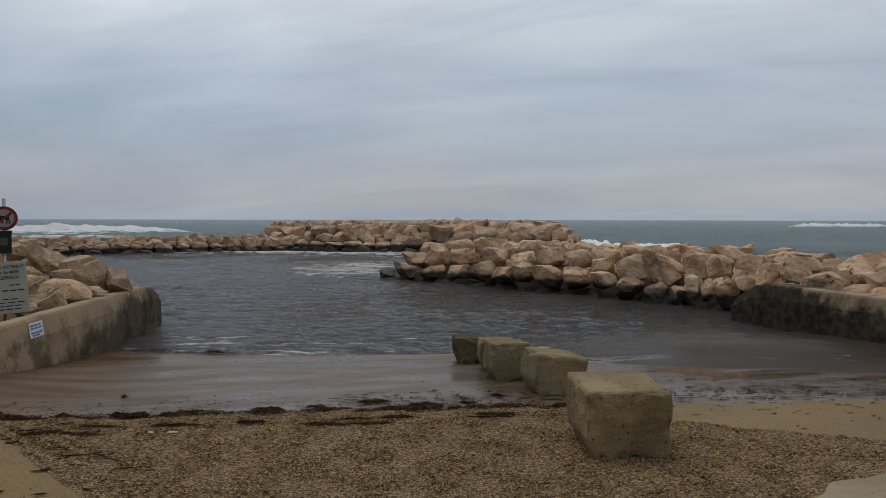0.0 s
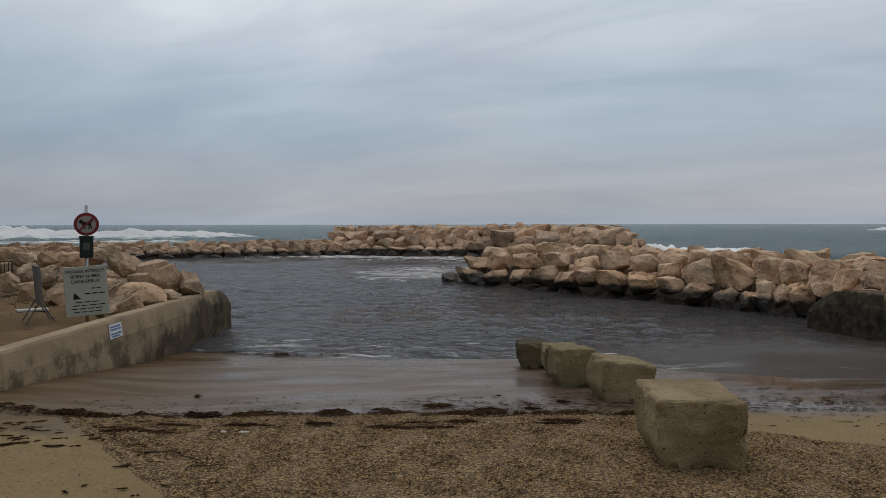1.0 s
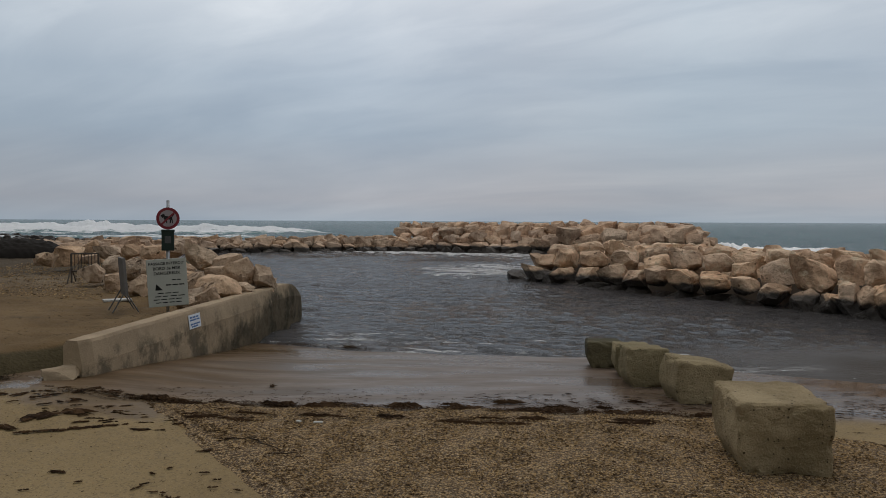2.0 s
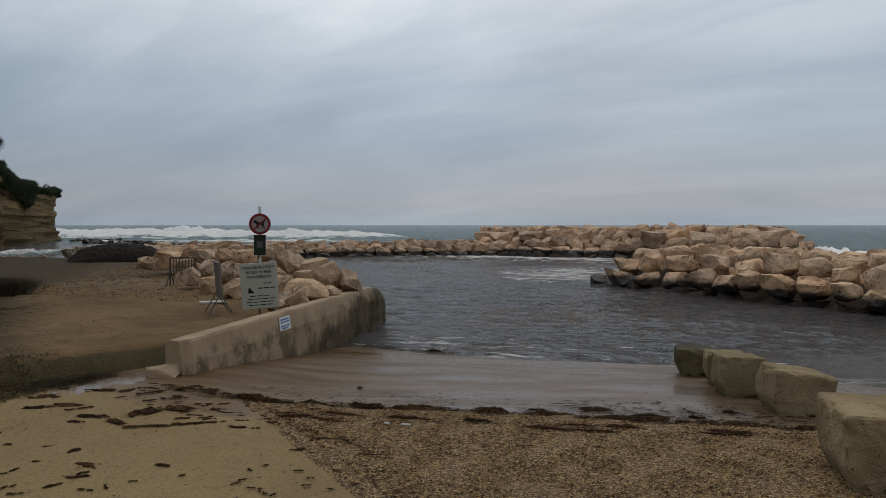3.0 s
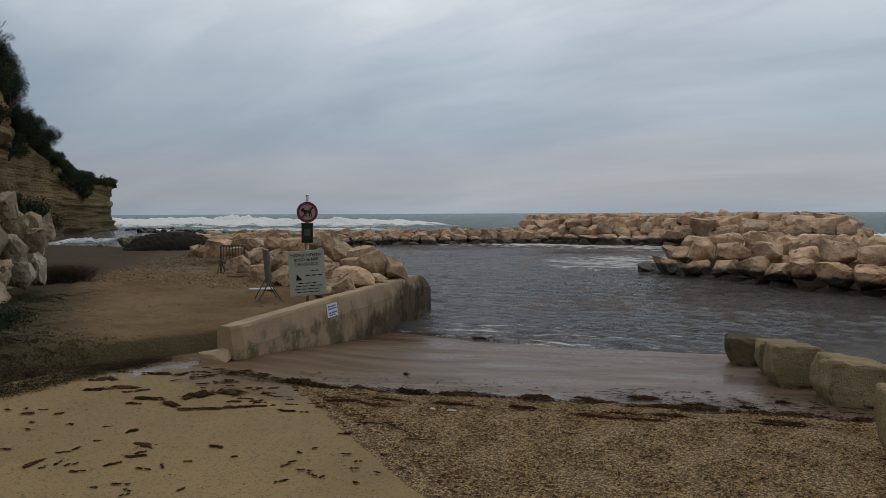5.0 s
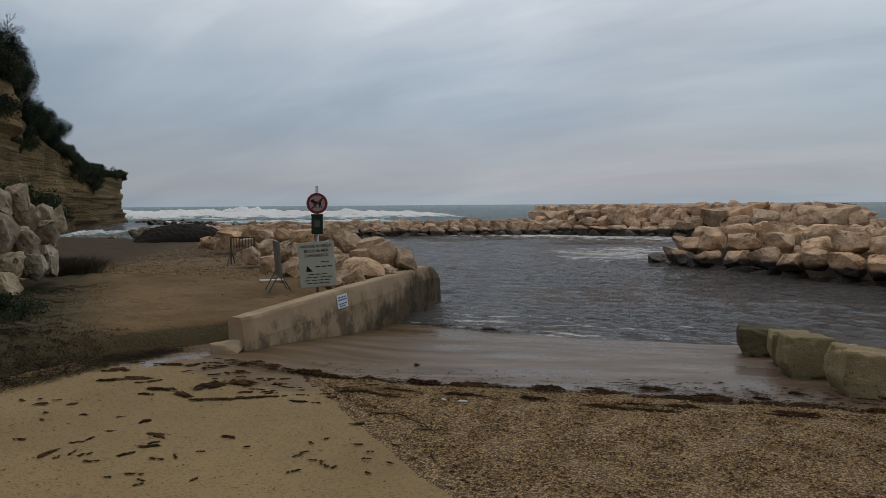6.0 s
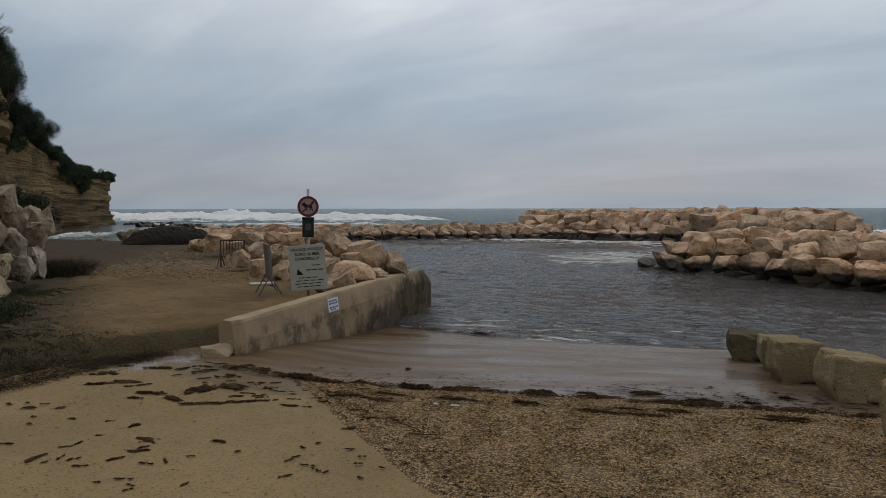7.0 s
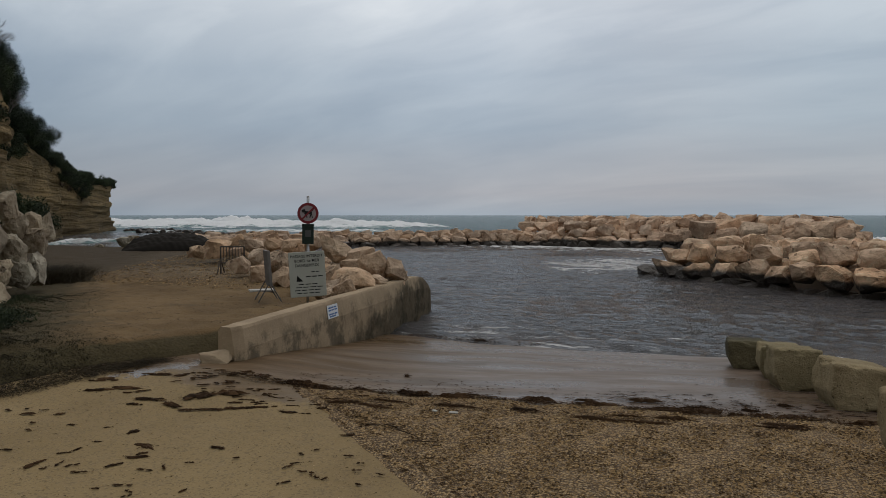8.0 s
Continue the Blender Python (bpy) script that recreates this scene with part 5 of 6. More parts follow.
# ---------------------------------------------------------------- signs
def flat_text(body, size, x, y, z, parent, material, name="lettering"):
    cu = bpy.data.curves.new(name, "FONT")
    cu.body, cu.size, cu.align_x, cu.align_y, cu.extrude, cu.offset = body, size, "CENTER", "CENTER", 0.0012, 0.0012 * size / 0.06
    tmp = bpy.data.objects.new("tmp", cu)
    scene.collection.objects.link(tmp)
    bpy.context.view_layer.update()
    me = bpy.data.meshes.new_from_object(tmp.evaluated_get(bpy.context.evaluated_depsgraph_get()))
    bpy.data.objects.remove(tmp)
    me.materials.clear()
    me.materials.append(material)
    ob = new(name, me)
    ob.parent = parent
    ob.matrix_local = pose(x, y, z, 90, 0, 0)
    return ob


def bar(parent, x, z, w, h, y, material, name="text_bar"):
    bm = bmesh.new()
    box(bm, (w, 0.002, h), (x, y, z))
    return part(name, bm, material, parent)


def disc(bm, radius, y0, y1, sides=40, z=0.0, x=0.0):
    return tube(bm, (x, y0, z), (x, y1, z), radius, radius, sides)


def sign_post(m):
    root = empty("warning_sign", m)
    bm = bmesh.new()
    tube(bm, (0, 0, -0.35), (0, 0, 1.61), 0.022, 0.022, 14)
    tube(bm, (0, 0, 1.61), (0, 0, 1.616), 0.024, 0.018, 14)
    part("post", bm, M_STEEL, root, "grey steel post", True)
    # round prohibition plate
    plate = part("round_plate", disc(bmesh.new(), 0.158, -0.040, -0.028), M_RED, root, "red-rimmed round plate")
    plate.location.z = 1.355
    part("plate_face", disc(bmesh.new(), 0.118, -0.043, -0.0395), M_SIGN_GREY, plate)
    bm = bmesh.new()
    box(bm, (0.115, 0.002, 0.045), (0.0, -0.0445, 0.008), Euler((0, radians(6), 0)).to_matrix())
    box(bm, (0.05, 0.002, 0.045), (-0.065, -0.0445, 0.035), Euler((0, radians(-25), 0)).to_matrix())
    for x, tilt in ((-0.045, 14), (-0.02, -8), (0.035, 12), (0.058, -12)):
        box(bm, (0.015, 0.002, 0.07), (x, -0.0445, -0.035), Euler((0, radians(tilt), 0)).to_matrix())
    box(bm, (0.012, 0.002, 0.06), (0.068, -0.0445, 0.045), Euler((0, radians(35), 0)).to_matrix())
    part("pictogram", bm, M_BLACK, plate)
    bm = bmesh.new()
    box(bm, (0.024, 0.002, 0.235), (0, -0.0475, 0), Euler((0, radians(45), 0)).to_matrix())
    part("slash_bar", bm, M_RED, plate)
    bm = bmesh.new()
    tube(bm, (0, -0.03, 1.355), (0, 0.03, 1.355), 0.03, 0.03, 12)
    part("clamp", bm, M_STEEL, root)
    # bag dispenser
    bm = bmesh.new()
    box(bm, (0.172, 0.085, 0.285), (0, -0.05, 1.035), None, 0.012, 2)
    disp = part("bag_dispenser", bm, M_GREEN, root, "dark green plastic dispenser box")
    bm = bmesh.new()
    box(bm, (0.182, 0.095, 0.035), (0, -0.05, 1.178), None, 0.01, 2)
    part("lid", bm, M_GREEN, disp)
    bm = bmesh.new()
    box(bm, (0.085, 0.003, 0.10), (0, -0.0935, 1.05))
    part("sticker", bm, M_DARK_STEEL, disp)
    # board
    bm = bmesh.new()
    box(bm, (0.54, 0.016, 0.685), (0, 0, 0), None, 0.006, 2)
    board = part("board", bm, M_BOARD, root, "pale grey-green warning board")
    board.matrix_local = pose(-0.005, -0.04, 0.432, 0, -3.6, 0)
    for i, (txt, z) in enumerate((("PASSAGE INTERDIT", 0.275), ("BORD de MER", 0.205), ("DANGEREUX", 0.135))):
        flat_text(txt, 0.056 if i == 0 else 0.060, 0.0, -0.009, z, board, M_BLACK)
    bm = bmesh.new()
    v = [bm.verts.new(p) for p in ((-0.17, -0.0095, -0.105), (-0.07, -0.0095, -0.105), (-0.155, -0.0095, -0.01))]
    bm.faces.new(v)
    bmesh.ops.solidify(bm, geom=bm.faces[:], thickness=0.002)
    part("danger_triangle", bm, M_BLACK, board)
    for x, z, w, h in ((0.12, 0.035, 0.13, 0.014), (0.10, -0.035, 0.27, 0.017), (0.0, -0.150, 0.30, 0.013), (0.02, -0.195, 0.42, 0.013), (-0.01, -0.240, 0.40, 0.013), (0.0, -0.285, 0.36, 0.013)):
        n = max(2, int(w / 0.09))
        for i in range(n):
            bar(board, x - w / 2 + (i + 0.5) * w / n, z, w / n * 0.8, h, -0.009, M_BLACK)
    for z in (0.2, -0.2):
        bm = bmesh.new()
        tube(bm, (0, -0.013, z), (0, -0.007, z), 0.008, 0.008, 8)
        part("bolt", bm, M_STEEL, board)
    return tagged(root, "steel post with a round prohibition plate, dispenser and warning board", "sign post")


sign_post(pose(-6.40, 8.40, 0.29, 0, 0.6, 33))


def wall_notice(m):
    bm = bmesh.new()
    box(bm, (0.35, 0.006, 0.185), (0, 0, 0), None, 0.002, 1)
    ob = part("wall_notice", bm, M_PAPER)
    ob.matrix_world = m
    for z, w, x in ((0.055, 0.28, -0.01), (0.020, 0.30, 0.0), (-0.035, 0.29, 0.0), (-0.066, 0.20, -0.02)):
        for i in range(3):
            bar(ob, x - w / 2 + (i + 0.5) * w / 3, z, w / 3 * 0.82, 0.02, -0.004, M_BLUE)
    return tagged(ob, "white notice with blue print fixed to the quay wall", "notice")


# on the water face of the west wall
wy = 7.70
wx = -5.25 - (wy - 5.28) * 0.1218
wall_notice(pose(wx - 0.003, wy, 0.285, -7, 0, 97.0))


M_PANEL = plain("dull_grey_panel", (0.15, 0.14, 0.13), 0.7, 0.3, 0, 0.3, 9)


def folding_sign(m):
    """A narrow folding board seen on edge, on splayed legs."""
    root = empty("folding_sign", m)
    bm = bmesh.new()
    box(bm, (0.045, 0.42, 0.54), (0, 0, 0.50), Euler((0, radians(-4), 0)).to_matrix(), 0.008, 2)
    part("panel", bm, M_PANEL, root, "dull grey weathered panel")
    for sx in (-1, 1):
        for y in (-0.2, 0.2):
            bm = bmesh.new()
            tube(bm, (0, y, 0.30), (0.17 * sx, y, 0.0), 0.009, 0.009, 8)
            part("leg", bm, M_DARK_STEEL, root)
    return tagged(root, "dark folding sign on splayed legs beside the boulders", "folding sign")


folding_sign(pose(-6.98, 8.20, float(terrace_z(-6.98, 8.20)) - 0.005, 0, 0, 44))


M_PLANK = plain("bleached_wood", (0.47, 0.46, 0.43), 0.8, 0.2, 0, 0.3, 16)


def pale_plank(m):
    """A short weathered plank with chipped ends lying on the sand."""
    bm = bmesh.new()
    box(bm, (0.42, 0.20, 0.035), (0, 0, 0.0175), None, 0.01, 2)
    bmesh.ops.subdivide_edges(bm, edges=bm.edges[:], cuts=2, use_grid_fill=True)
    for v in bm.verts:
        v.co.x += 0.02 * noise.noise(v.co * 11)
        v.co.y += 0.03 * noise.noise(v.co * 7 + Vector((3, 1, 0))) - 0.10 * max(0.0, v.co.x) ** 1.2
        v.co.z += 0.006 * noise.noise(v.co * 9 + Vector((0, 5, 0))) if v.co.z > 0.01 else 0.0
    ob = part("plank", bm, M_PLANK, smooth=True)
    ob.matrix_world = m
    return tagged(ob, "short pale weathered plank lying on the sand", "plank")


pale_plank(pose(-7.99, 9.42, float(terrace_z(-7.99, 9.42)) - 0.004, 0, 0, 47))


M_RUST = plain("dull_rusty_steel", (0.085, 0.070, 0.056), 0.7, 0.3, 0.2, 0.3, 14)


def barrier(m):
    root = empty("metal_barrier", m)
    for x in (-0.27, 0.27):
        bm = bmesh.new()
        tube(bm, (x, 0, 0.0), (x, 0, 0.62), 0.02, 0.02, 8)
        part("post", bm, M_RUST, root)
        for y in (-0.25, 0.25):
            bm = bmesh.new()
            tube(bm, (x, 0, 0.35), (x, y, 0.0), 0.014, 0.014, 8)
            part("leg", bm, M_RUST, root)
    for z in (0.62, 0.25):
        bm = bmesh.new()
        tube(bm, (-0.27, 0, z), (0.27, 0, z), 0.018, 0.018, 8)
        part("rail", bm, M_RUST, root)
    for i in range(7):
        bm = bmesh.new()
        tube(bm, (-0.2 + 0.0667 * i, 0, 0.25), (-0.2 + 0.0667 * i, 0, 0.62), 0.008, 0.008, 6)
        part("bar", bm, M_RUST, root)
    return tagged(root, "rusty dark metal barrier standing by the boulders", "barrier")


barrier(pose(-10.85, 12.25, 0.285, 0, 0, 20))

# broken concrete toe at the landward end of the west wall
toe = new("concrete_lump", boulder_mesh(911, M_WALL, 18, 0.05))
toe.matrix_world = pose(-5.45, 5.18, float(slip_z(-5.45, 5.18)) + 0.035, 4, -6, 35) @ Matrix.Diagonal((0.36, 0.26, 0.17, 1))
tagged(toe, "broken lump of concrete at the end of the quay wall", "concrete lump")

# pale concrete patch in the gravel
bm = bmesh.new()
ring = []
for i in range(90):
    a = 2 * math.pi * i / 90
    rr = 1 + 0.12 * noise.noise(Vector((math.cos(a), math.sin(a), 4))) + 0.07 * noise.noise(Vector((math.cos(a) * 5, math.sin(a) * 5, 2)))
    ring.append(bm.verts.new((2.95 + 1.36 * rr * math.cos(a), 3.0 + 0.85 * rr * math.sin(a), 0.030)))
bm.faces.new(ring)
ext = bmesh.ops.extrude_face_region(bm, geom=bm.faces[:])["geom"]
bmesh.ops.translate(bm, verts=[v for v in ext if isinstance(v, bmesh.types.BMVert)], vec=(0, 0, -0.06))
bmesh.ops.recalc_face_normals(bm, faces=bm.faces)
tagged(part("concrete_patch", bm, concrete("pale_patch", (0.34, 0.285, 0.195), (0.25, 0.20, 0.13))), "pale worn concrete patch among the gravel", "concrete patch", kind="structure")


# ---------------------------------------------------------------- wrack, pebbles, grass
def strands(name, spots, material, label, category, length=(0.014, 0.055), width=(0.006, 0.016), lift=0.012, seed=3, zf=top_z, mound=False, wild=1.1, core_from=20, core_size=1.25, core_rise=0.42):
    """Flat seaweed ribbons strewn at spots of (x, y, spread x, spread y, count)."""
    r = random.Random(seed)
    laid = []
    for x, y, ax, ay, count, turn in spots:
        c, s = math.cos(turn), math.sin(turn)
        for _ in range(count):
            u, v = r.gauss(0, ax), r.gauss(0, ay)
            rise = lift * math.exp(-(u / ax) ** 2 / 2 - (v / ay) ** 2 / 2) * r.uniform(0.2, 1.6)
            laid.append((x + u * c - v * s, y + u * s + v * c, turn + r.gauss(0, wild), rise))
    heights = zf(np.array([p[0] for p in laid]), np.array([p[1] for p in laid])).tolist()
    verts, faces = [], []
    for (px, py, a, rise), z in zip(laid, heights):
        l, w = r.uniform(*length) / 2, r.uniform(*width) / 2
        z += 0.004 + rise
        ca, sa = math.cos(a), math.sin(a)
        b, k = r.uniform(-0.4, 0.4) * l, r.uniform(0, 0.25) * w + 0.001
        i = len(verts)
        verts += [(px - ca * l, py - sa * l, z - 0.002), (px + sa * w - ca * b, py - ca * w - sa * b, z + k), (px + ca * l, py + sa * l, z - 0.001), (px - sa * w, py + ca * w, z + k * 0.3)]
        faces += [(i, i + 1, i + 2), (i, i + 2, i + 3)]
    if mound:                 # the matted heart of each clump
        for x, y, ax, ay, count, turn in spots:
            if count < core_from:
                continue
            c, s = math.cos(turn), math.sin(turn)
            rings = [[], []]
            for n in range(22):
                a = 2 * math.pi * n / 22
                k = core_size * (1 + 0.9 * noise.noise(Vector((math.cos(a) * 2.4 + x * 9, math.sin(a) * 2.4 + y * 9, 0))))
                for ring, f in zip(rings, (1.0, 0.6)):
                    u, v = ax * k * f * math.cos(a), ay * k * f * math.sin(a)
                    ring.append((x + u * c - v * s, y + u * s + v * c, float(zf(x, y)) + (0.001 if f == 1.0 else 0.004 + core_rise * ay * r.uniform(0.3, 1.3))))
            i = len(verts)
            verts += rings[0] + rings[1] + [(x, y, float(zf(x, y)) + 0.004 + 0.8 * core_rise * ay)]
            for n in range(22):
                m = (n + 1) % 22
                faces += [(i + n, i + m, i + 22 + m), (i + n, i + 22 + m, i + 22 + n), (i + 22 + n, i + 22 + m, i + 44)]
    me = bpy.data.meshes.new(name)
    me.from_pydata(verts, [], faces)
    me.materials.append(material)
    return tagged(new(name, me), label, category, kind="stuff")


wr = random.Random(8)
line_spots = []
for i in range(150):          # along the upper wash line
    x = -5.0 + 6.4 * i / 149
    y = 5.02 + 0.155 * (x + 3.3)
    line_spots.append((x + wr.uniform(-.1, .1), y + wr.gauss(-0.02, 0.045), wr.uniform(0.04, 0.12), wr.uniform(0.012, 0.03), wr.randint(14, 50), 0.155 + wr.uniform(-.1, .1)))
for i in range(40):           # a second line a little inland
    x = -3.6 + 4.6 * i / 39
    y = 4.55 + 0.17 * (x + 3.0) + 0.05 * math.sin(x * 2.1)
    line_spots.append((x, y + wr.gauss(0, 0.085), wr.uniform(0.04, 0.16), wr.uniform(0.01, 0.03), wr.randint(3, 30), 0.17 + wr.uniform(-.25, .25)))
strands("wrack_line", line_spots, M_WRACK, "dark seaweed wrack along the wash line", "seaweed", lift=0.02)

clumps = [(x, 5.06 + 0.155 * (x + 3.3) + wr.gauss(0, 0.05), wr.uniform(0.04, 0.13), wr.uniform(0.02, 0.05), wr.randint(90, 260), wr.uniform(-.1, .3)) for x in (wr.uniform(-4.4, 1.3) for _ in range(34))]
clumps += [(x, 4.58 + 0.17 * (x + 3.0) + wr.gauss(0, 0.08), wr.uniform(0.05, 0.17), wr.uniform(0.012, 0.03), wr.randint(50, 160), wr.uniform(0, .3)) for x in (wr.uniform(-3.6, 1.0) for _ in range(12))]
# weed on the slab: x, y, half length, half width, turn in degrees
WEED_a = [
    (-5.94, 4.17, 0.121, 0.042, 27), (-5.71, 3.93, 0.09, 0.039, 22), (-5.54, 4.03, 0.12, 0.038, 7), (-5.35, 3.99, 0.121, 0.022, 41), (-5.08, 3.87, 0.155, 0.033, 15),
    (-5.11, 3.71, 0.076, 0.02, 15), (-5.62, 4.47, 0.123, 0.034, 16), (-5.34, 4.54, 0.038, 0.024, 59), (-4.75, 4.08, 0.114, 0.065, 51), (-4.58, 4.29, 0.051, 0.06, 22),
    (-4.78, 3.79, 0.079, 0.043, 15), (-4.48, 3.82, 0.186, 0.029, 27), (-4.26, 3.97, 0.1, 0.029, 37), (-4.1, 4.09, 0.115, 0.029, 35), (-3.81, 4.05, 0.071, 0.022, 8),
    (-3.64, 4.07, 0.046, 0.01, 22), (-5.08, 4.55, 0.08, 0.023, 56), (-4.78, 4.55, 0.089, 0.022, 7),
]
WEED_b = [
    (-5.21, 4.67, 0.121, 0.024, 10), (-4.36, 4.09, 0.051, 0.018, 32), (-4.61, 4.92, 0.138, 0.023, -4), (-5.97, 4.44, 0.098, 0.018, 22), (-4.92, 4.78, 0.066, 0.024, 67),
    (-4.41, 4.54, 0.138, 0.014, 39), (-4.65, 2.64, 0.053, 0.009, 47), (-4.63, 2.73, 0.055, 0.014, 95), (-4.64, 2.41, 0.048, 0.026, 100), (-4.52, 2.38, 0.027, 0.012, 91),
    (-4.5, 2.48, 0.033, 0.013, 93), (-4.4, 2.48, 0.045, 0.012, 49), (-4.25, 2.41, 0.046, 0.012, 28), (-4.14, 2.6, 0.042, 0.023, 70), (-4.14, 2.76, 0.053, 0.02, 22),
    (-4.15, 2.83, 0.046, 0.008, 60), (-4.23, 2.95, 0.06, 0.026, -8), (-3.9, 2.6, 0.05, 0.011, 10),
]
WEED_c = [
    (-4.57, 3.17, 0.024, 0.025, 82), (-3.75, 3.12, 0.039, 0.02, 4), (-5.16, 3.13, 0.029, 0.017, 22), (-4.85, 3.18, 0.013, 0.011, 21), (-3.82, 2.35, 0.057, 0.01, 26),
    (-3.71, 2.29, 0.033, 0.009, -1), (-3.67, 2.23, 0.03, 0.009, 54), (-3.43, 2.41, 0.033, 0.009, 87), (-3.93, 2.25, 0.031, 0.007, 6), (-3.82, 2.68, 0.054, 0.006, -36),
    (-3.5, 2.99, 0.015, 0.011, 21), (-3.72, 2.81, 0.026, 0.007, 11), (-2.96, 2.74, 0.038, 0.006, 50), (-3.08, 2.98, 0.034, 0.013, 86), (-3.08, 3.05, 0.023, 0.01, 49),
    (-2.93, 2.95, 0.055, 0.006, 6), (-2.83, 2.9, 0.044, 0.006, -27), (-2.76, 2.89, 0.027, 0.009, 66),
]
WEED_d = [
    (-3.09, 3.34, 0.014, 0.015, 80), (-3.15, 3.23, 0.024, 0.007, -23), (-2.82, 3.31, 0.026, 0.01, 9), (-2.68, 3.22, 0.033, 0.007, 31), (-2.65, 3.09, 0.027, 0.006, 22),
    (-2.47, 3.08, 0.018, 0.009, -10), (-2.52, 2.89, 0.015, 0.006, 4), (-5.73, 3.23, 0.042, 0.02, 33), (-5.5, 3.32, 0.014, 0.02, 56), (-5.49, 3.06, 0.018, 0.012, 22),
    (-5.36, 2.92, 0.026, 0.012, 5), (-6.01, 3.25, 0.032, 0.015, -11), (-5.89, 3.32, 0.017, 0.014, 23), (-5.72, 3.35, 0.042, 0.007, 22), (-5.09, 2.54, 0.043, 0.01, 22),
    (-4.64, 2.9, 0.024, 0.006, 22), (-3.03, 3.71, 0.073, 0.013, 37), (-3.06, 3.86, 0.108, 0.013, 18),
]
WEED_e = [(wr.uniform(-5.3, -3.4), wr.uniform(4.15, 5.0), wr.uniform(0.02, 0.07), wr.uniform(0.008, 0.02), wr.uniform(0, 40)) for _ in range(46)]
clumps += [(-1.17, 5.78, 0.11, 0.035, 240, 0.1), (-0.66, 5.66, 0.12, 0.03, 240, 0.05), (0.02, 6.2, 0.06, 0.02, 80, 0.1), (-0.27, 5.8, 0.06, 0.02, 80, 0.1),
           (-3.6, 5.93, 0.02, 0.02, 40, 0.0), (-1.64, 5.53, 0.08, 0.02, 90, 0.1)]
slab_spots = []
for x, y, l, w, turn in WEED_a + WEED_b + WEED_c + WEED_d + WEED_e:
    t = radians(turn)
    n = 2 + int(l / 0.035)
    for k in range(n):          # uneven tufts that run together into one mat
        u, v = l * ((k + wr.uniform(0.1, 0.9)) / n * 2 - 1), w * wr.gauss(0, 0.45)
        g = max(0.007, w * wr.uniform(0.35, 0.95))
        slab_spots.append((x + u * math.cos(t) - v * math.sin(t), y + u * math.sin(t) + v * math.cos(t), g * wr.uniform(1.1, 2.6), g * 0.8, 10 + int(9000 * g * g + 300 * g), t + wr.uniform(-.4, .4)))
strands("seaweed_clumps", clumps, M_WRACK, "dark brown seaweed clumps along the wash line", "seaweed", (0.010, 0.036), (0.005, 0.014), lift=0.024, seed=4, mound=True, core_rise=0.62)
strands("seaweed_mats", slab_spots, M_WRACK, "ragged brown seaweed mats strewn on the concrete slab", "seaweed", (0.005, 0.020), (0.0025, 0.007), lift=0.004, seed=16, wild=1.3, mound=True, core_from=10, core_size=1.15)

lip = [(-5.3 + 2.4 * wr.random() ** 1.3, 9.78 + wr.gauss(0, 0.10), wr.uniform(0.03, 0.08), wr.uniform(0.015, 0.03), wr.randint(20, 60), wr.uniform(-.3, .4)) for _ in range(44)]
strands("floating_weed", lip, M_WRACK, "black seaweed heaped at the edge of the water", "seaweed", lift=0.03, seed=14, mound=False, zf=lambda x, y: np.maximum(slip_z(x, y), WATER + 0.0 * x) + 0.01)

bits = []
for _ in range(230):          # single scraps on the slab and the wet slipway
    x, y = wr.uniform(-6.2, -2.0), wr.uniform(1.9, 4.8)
    if gravel_cover(x, y) < 0:
        bits.append((x, y, 0.009, 0.006, wr.randint(1, 2), wr.uniform(-1, 1)))
for _ in range(520):
    x = wr.uniform(-4.5, 4.5)
    bits.append((x, 5.2 + 0.17 * (x + 3.3) + abs(wr.gauss(0, 0.38)), 0.018, 0.008, wr.randint(2, 7), wr.uniform(-.4, .4)))
flecks = []
for _ in range(260):
    x = wr.uniform(1.3, 5.4)
    flecks.append((x, 6.35 + 0.10 * x + wr.gauss(0, 0.42), wr.uniform(0.015, 0.06), 0.008, wr.randint(2, 9), wr.uniform(-.15, .25)))
for _ in range(150):
    x = wr.uniform(-1.6, 1.0)
    flecks.append((x, 6.05 + 0.15 * x + wr.gauss(0, 0.22), wr.uniform(0.012, 0.04), 0.008, wr.randint(2, 8), wr.uniform(-.15, .25)))
for _ in range(34):
    x = wr.uniform(1.5, 4.2)
    flecks.append((x, wr.uniform(4.9, 6.1), 0.012, 0.006, wr.randint(1, 4), wr.uniform(-.3, .4)))
strands("seaweed_flecks", flecks, M_WRACK, "flat dark flecks of seaweed on the wet slipway", "seaweed", (0.02, 0.07), (0.008, 0.02), lift=0.004, seed=17, wild=0.5)
for _ in range(2600):
    x, y = wr.uniform(-4.2, 3.4), wr.uniform(2.0, 5.5)
    if gravel_cover(x, y) > 0.05:
        bits.append((x, y, 0.012, 0.006, wr.randint(1, 3) + (6 if wr.random() < 0.06 else 0), wr.uniform(-.5, .5)))
for _ in range(160):          # thicker litter on the landward side of the gravel
    x, y = -2.6 + wr.gauss(0, 0.9), wr.uniform(3.3, 5.0)
    if gravel_cover(x, y) > 0.05:
        bits.append((x, y, 0.05, 0.012, wr.randint(3, 12), wr.uniform(-.3, .6)))
for _ in range(420):         # litter caught along the edge of the slab
    s, o = wr.uniform(-1.7, 1.9), abs(wr.gauss(0, 0.14)) + 0.015
    x, y = -2.967 - 0.763 * s + 0.647 * o, 3.672 + 0.647 * s + 0.763 * o
    bits.append((x, y, 0.02, 0.008, wr.randint(2, 7), wr.uniform(-.5, .6)))
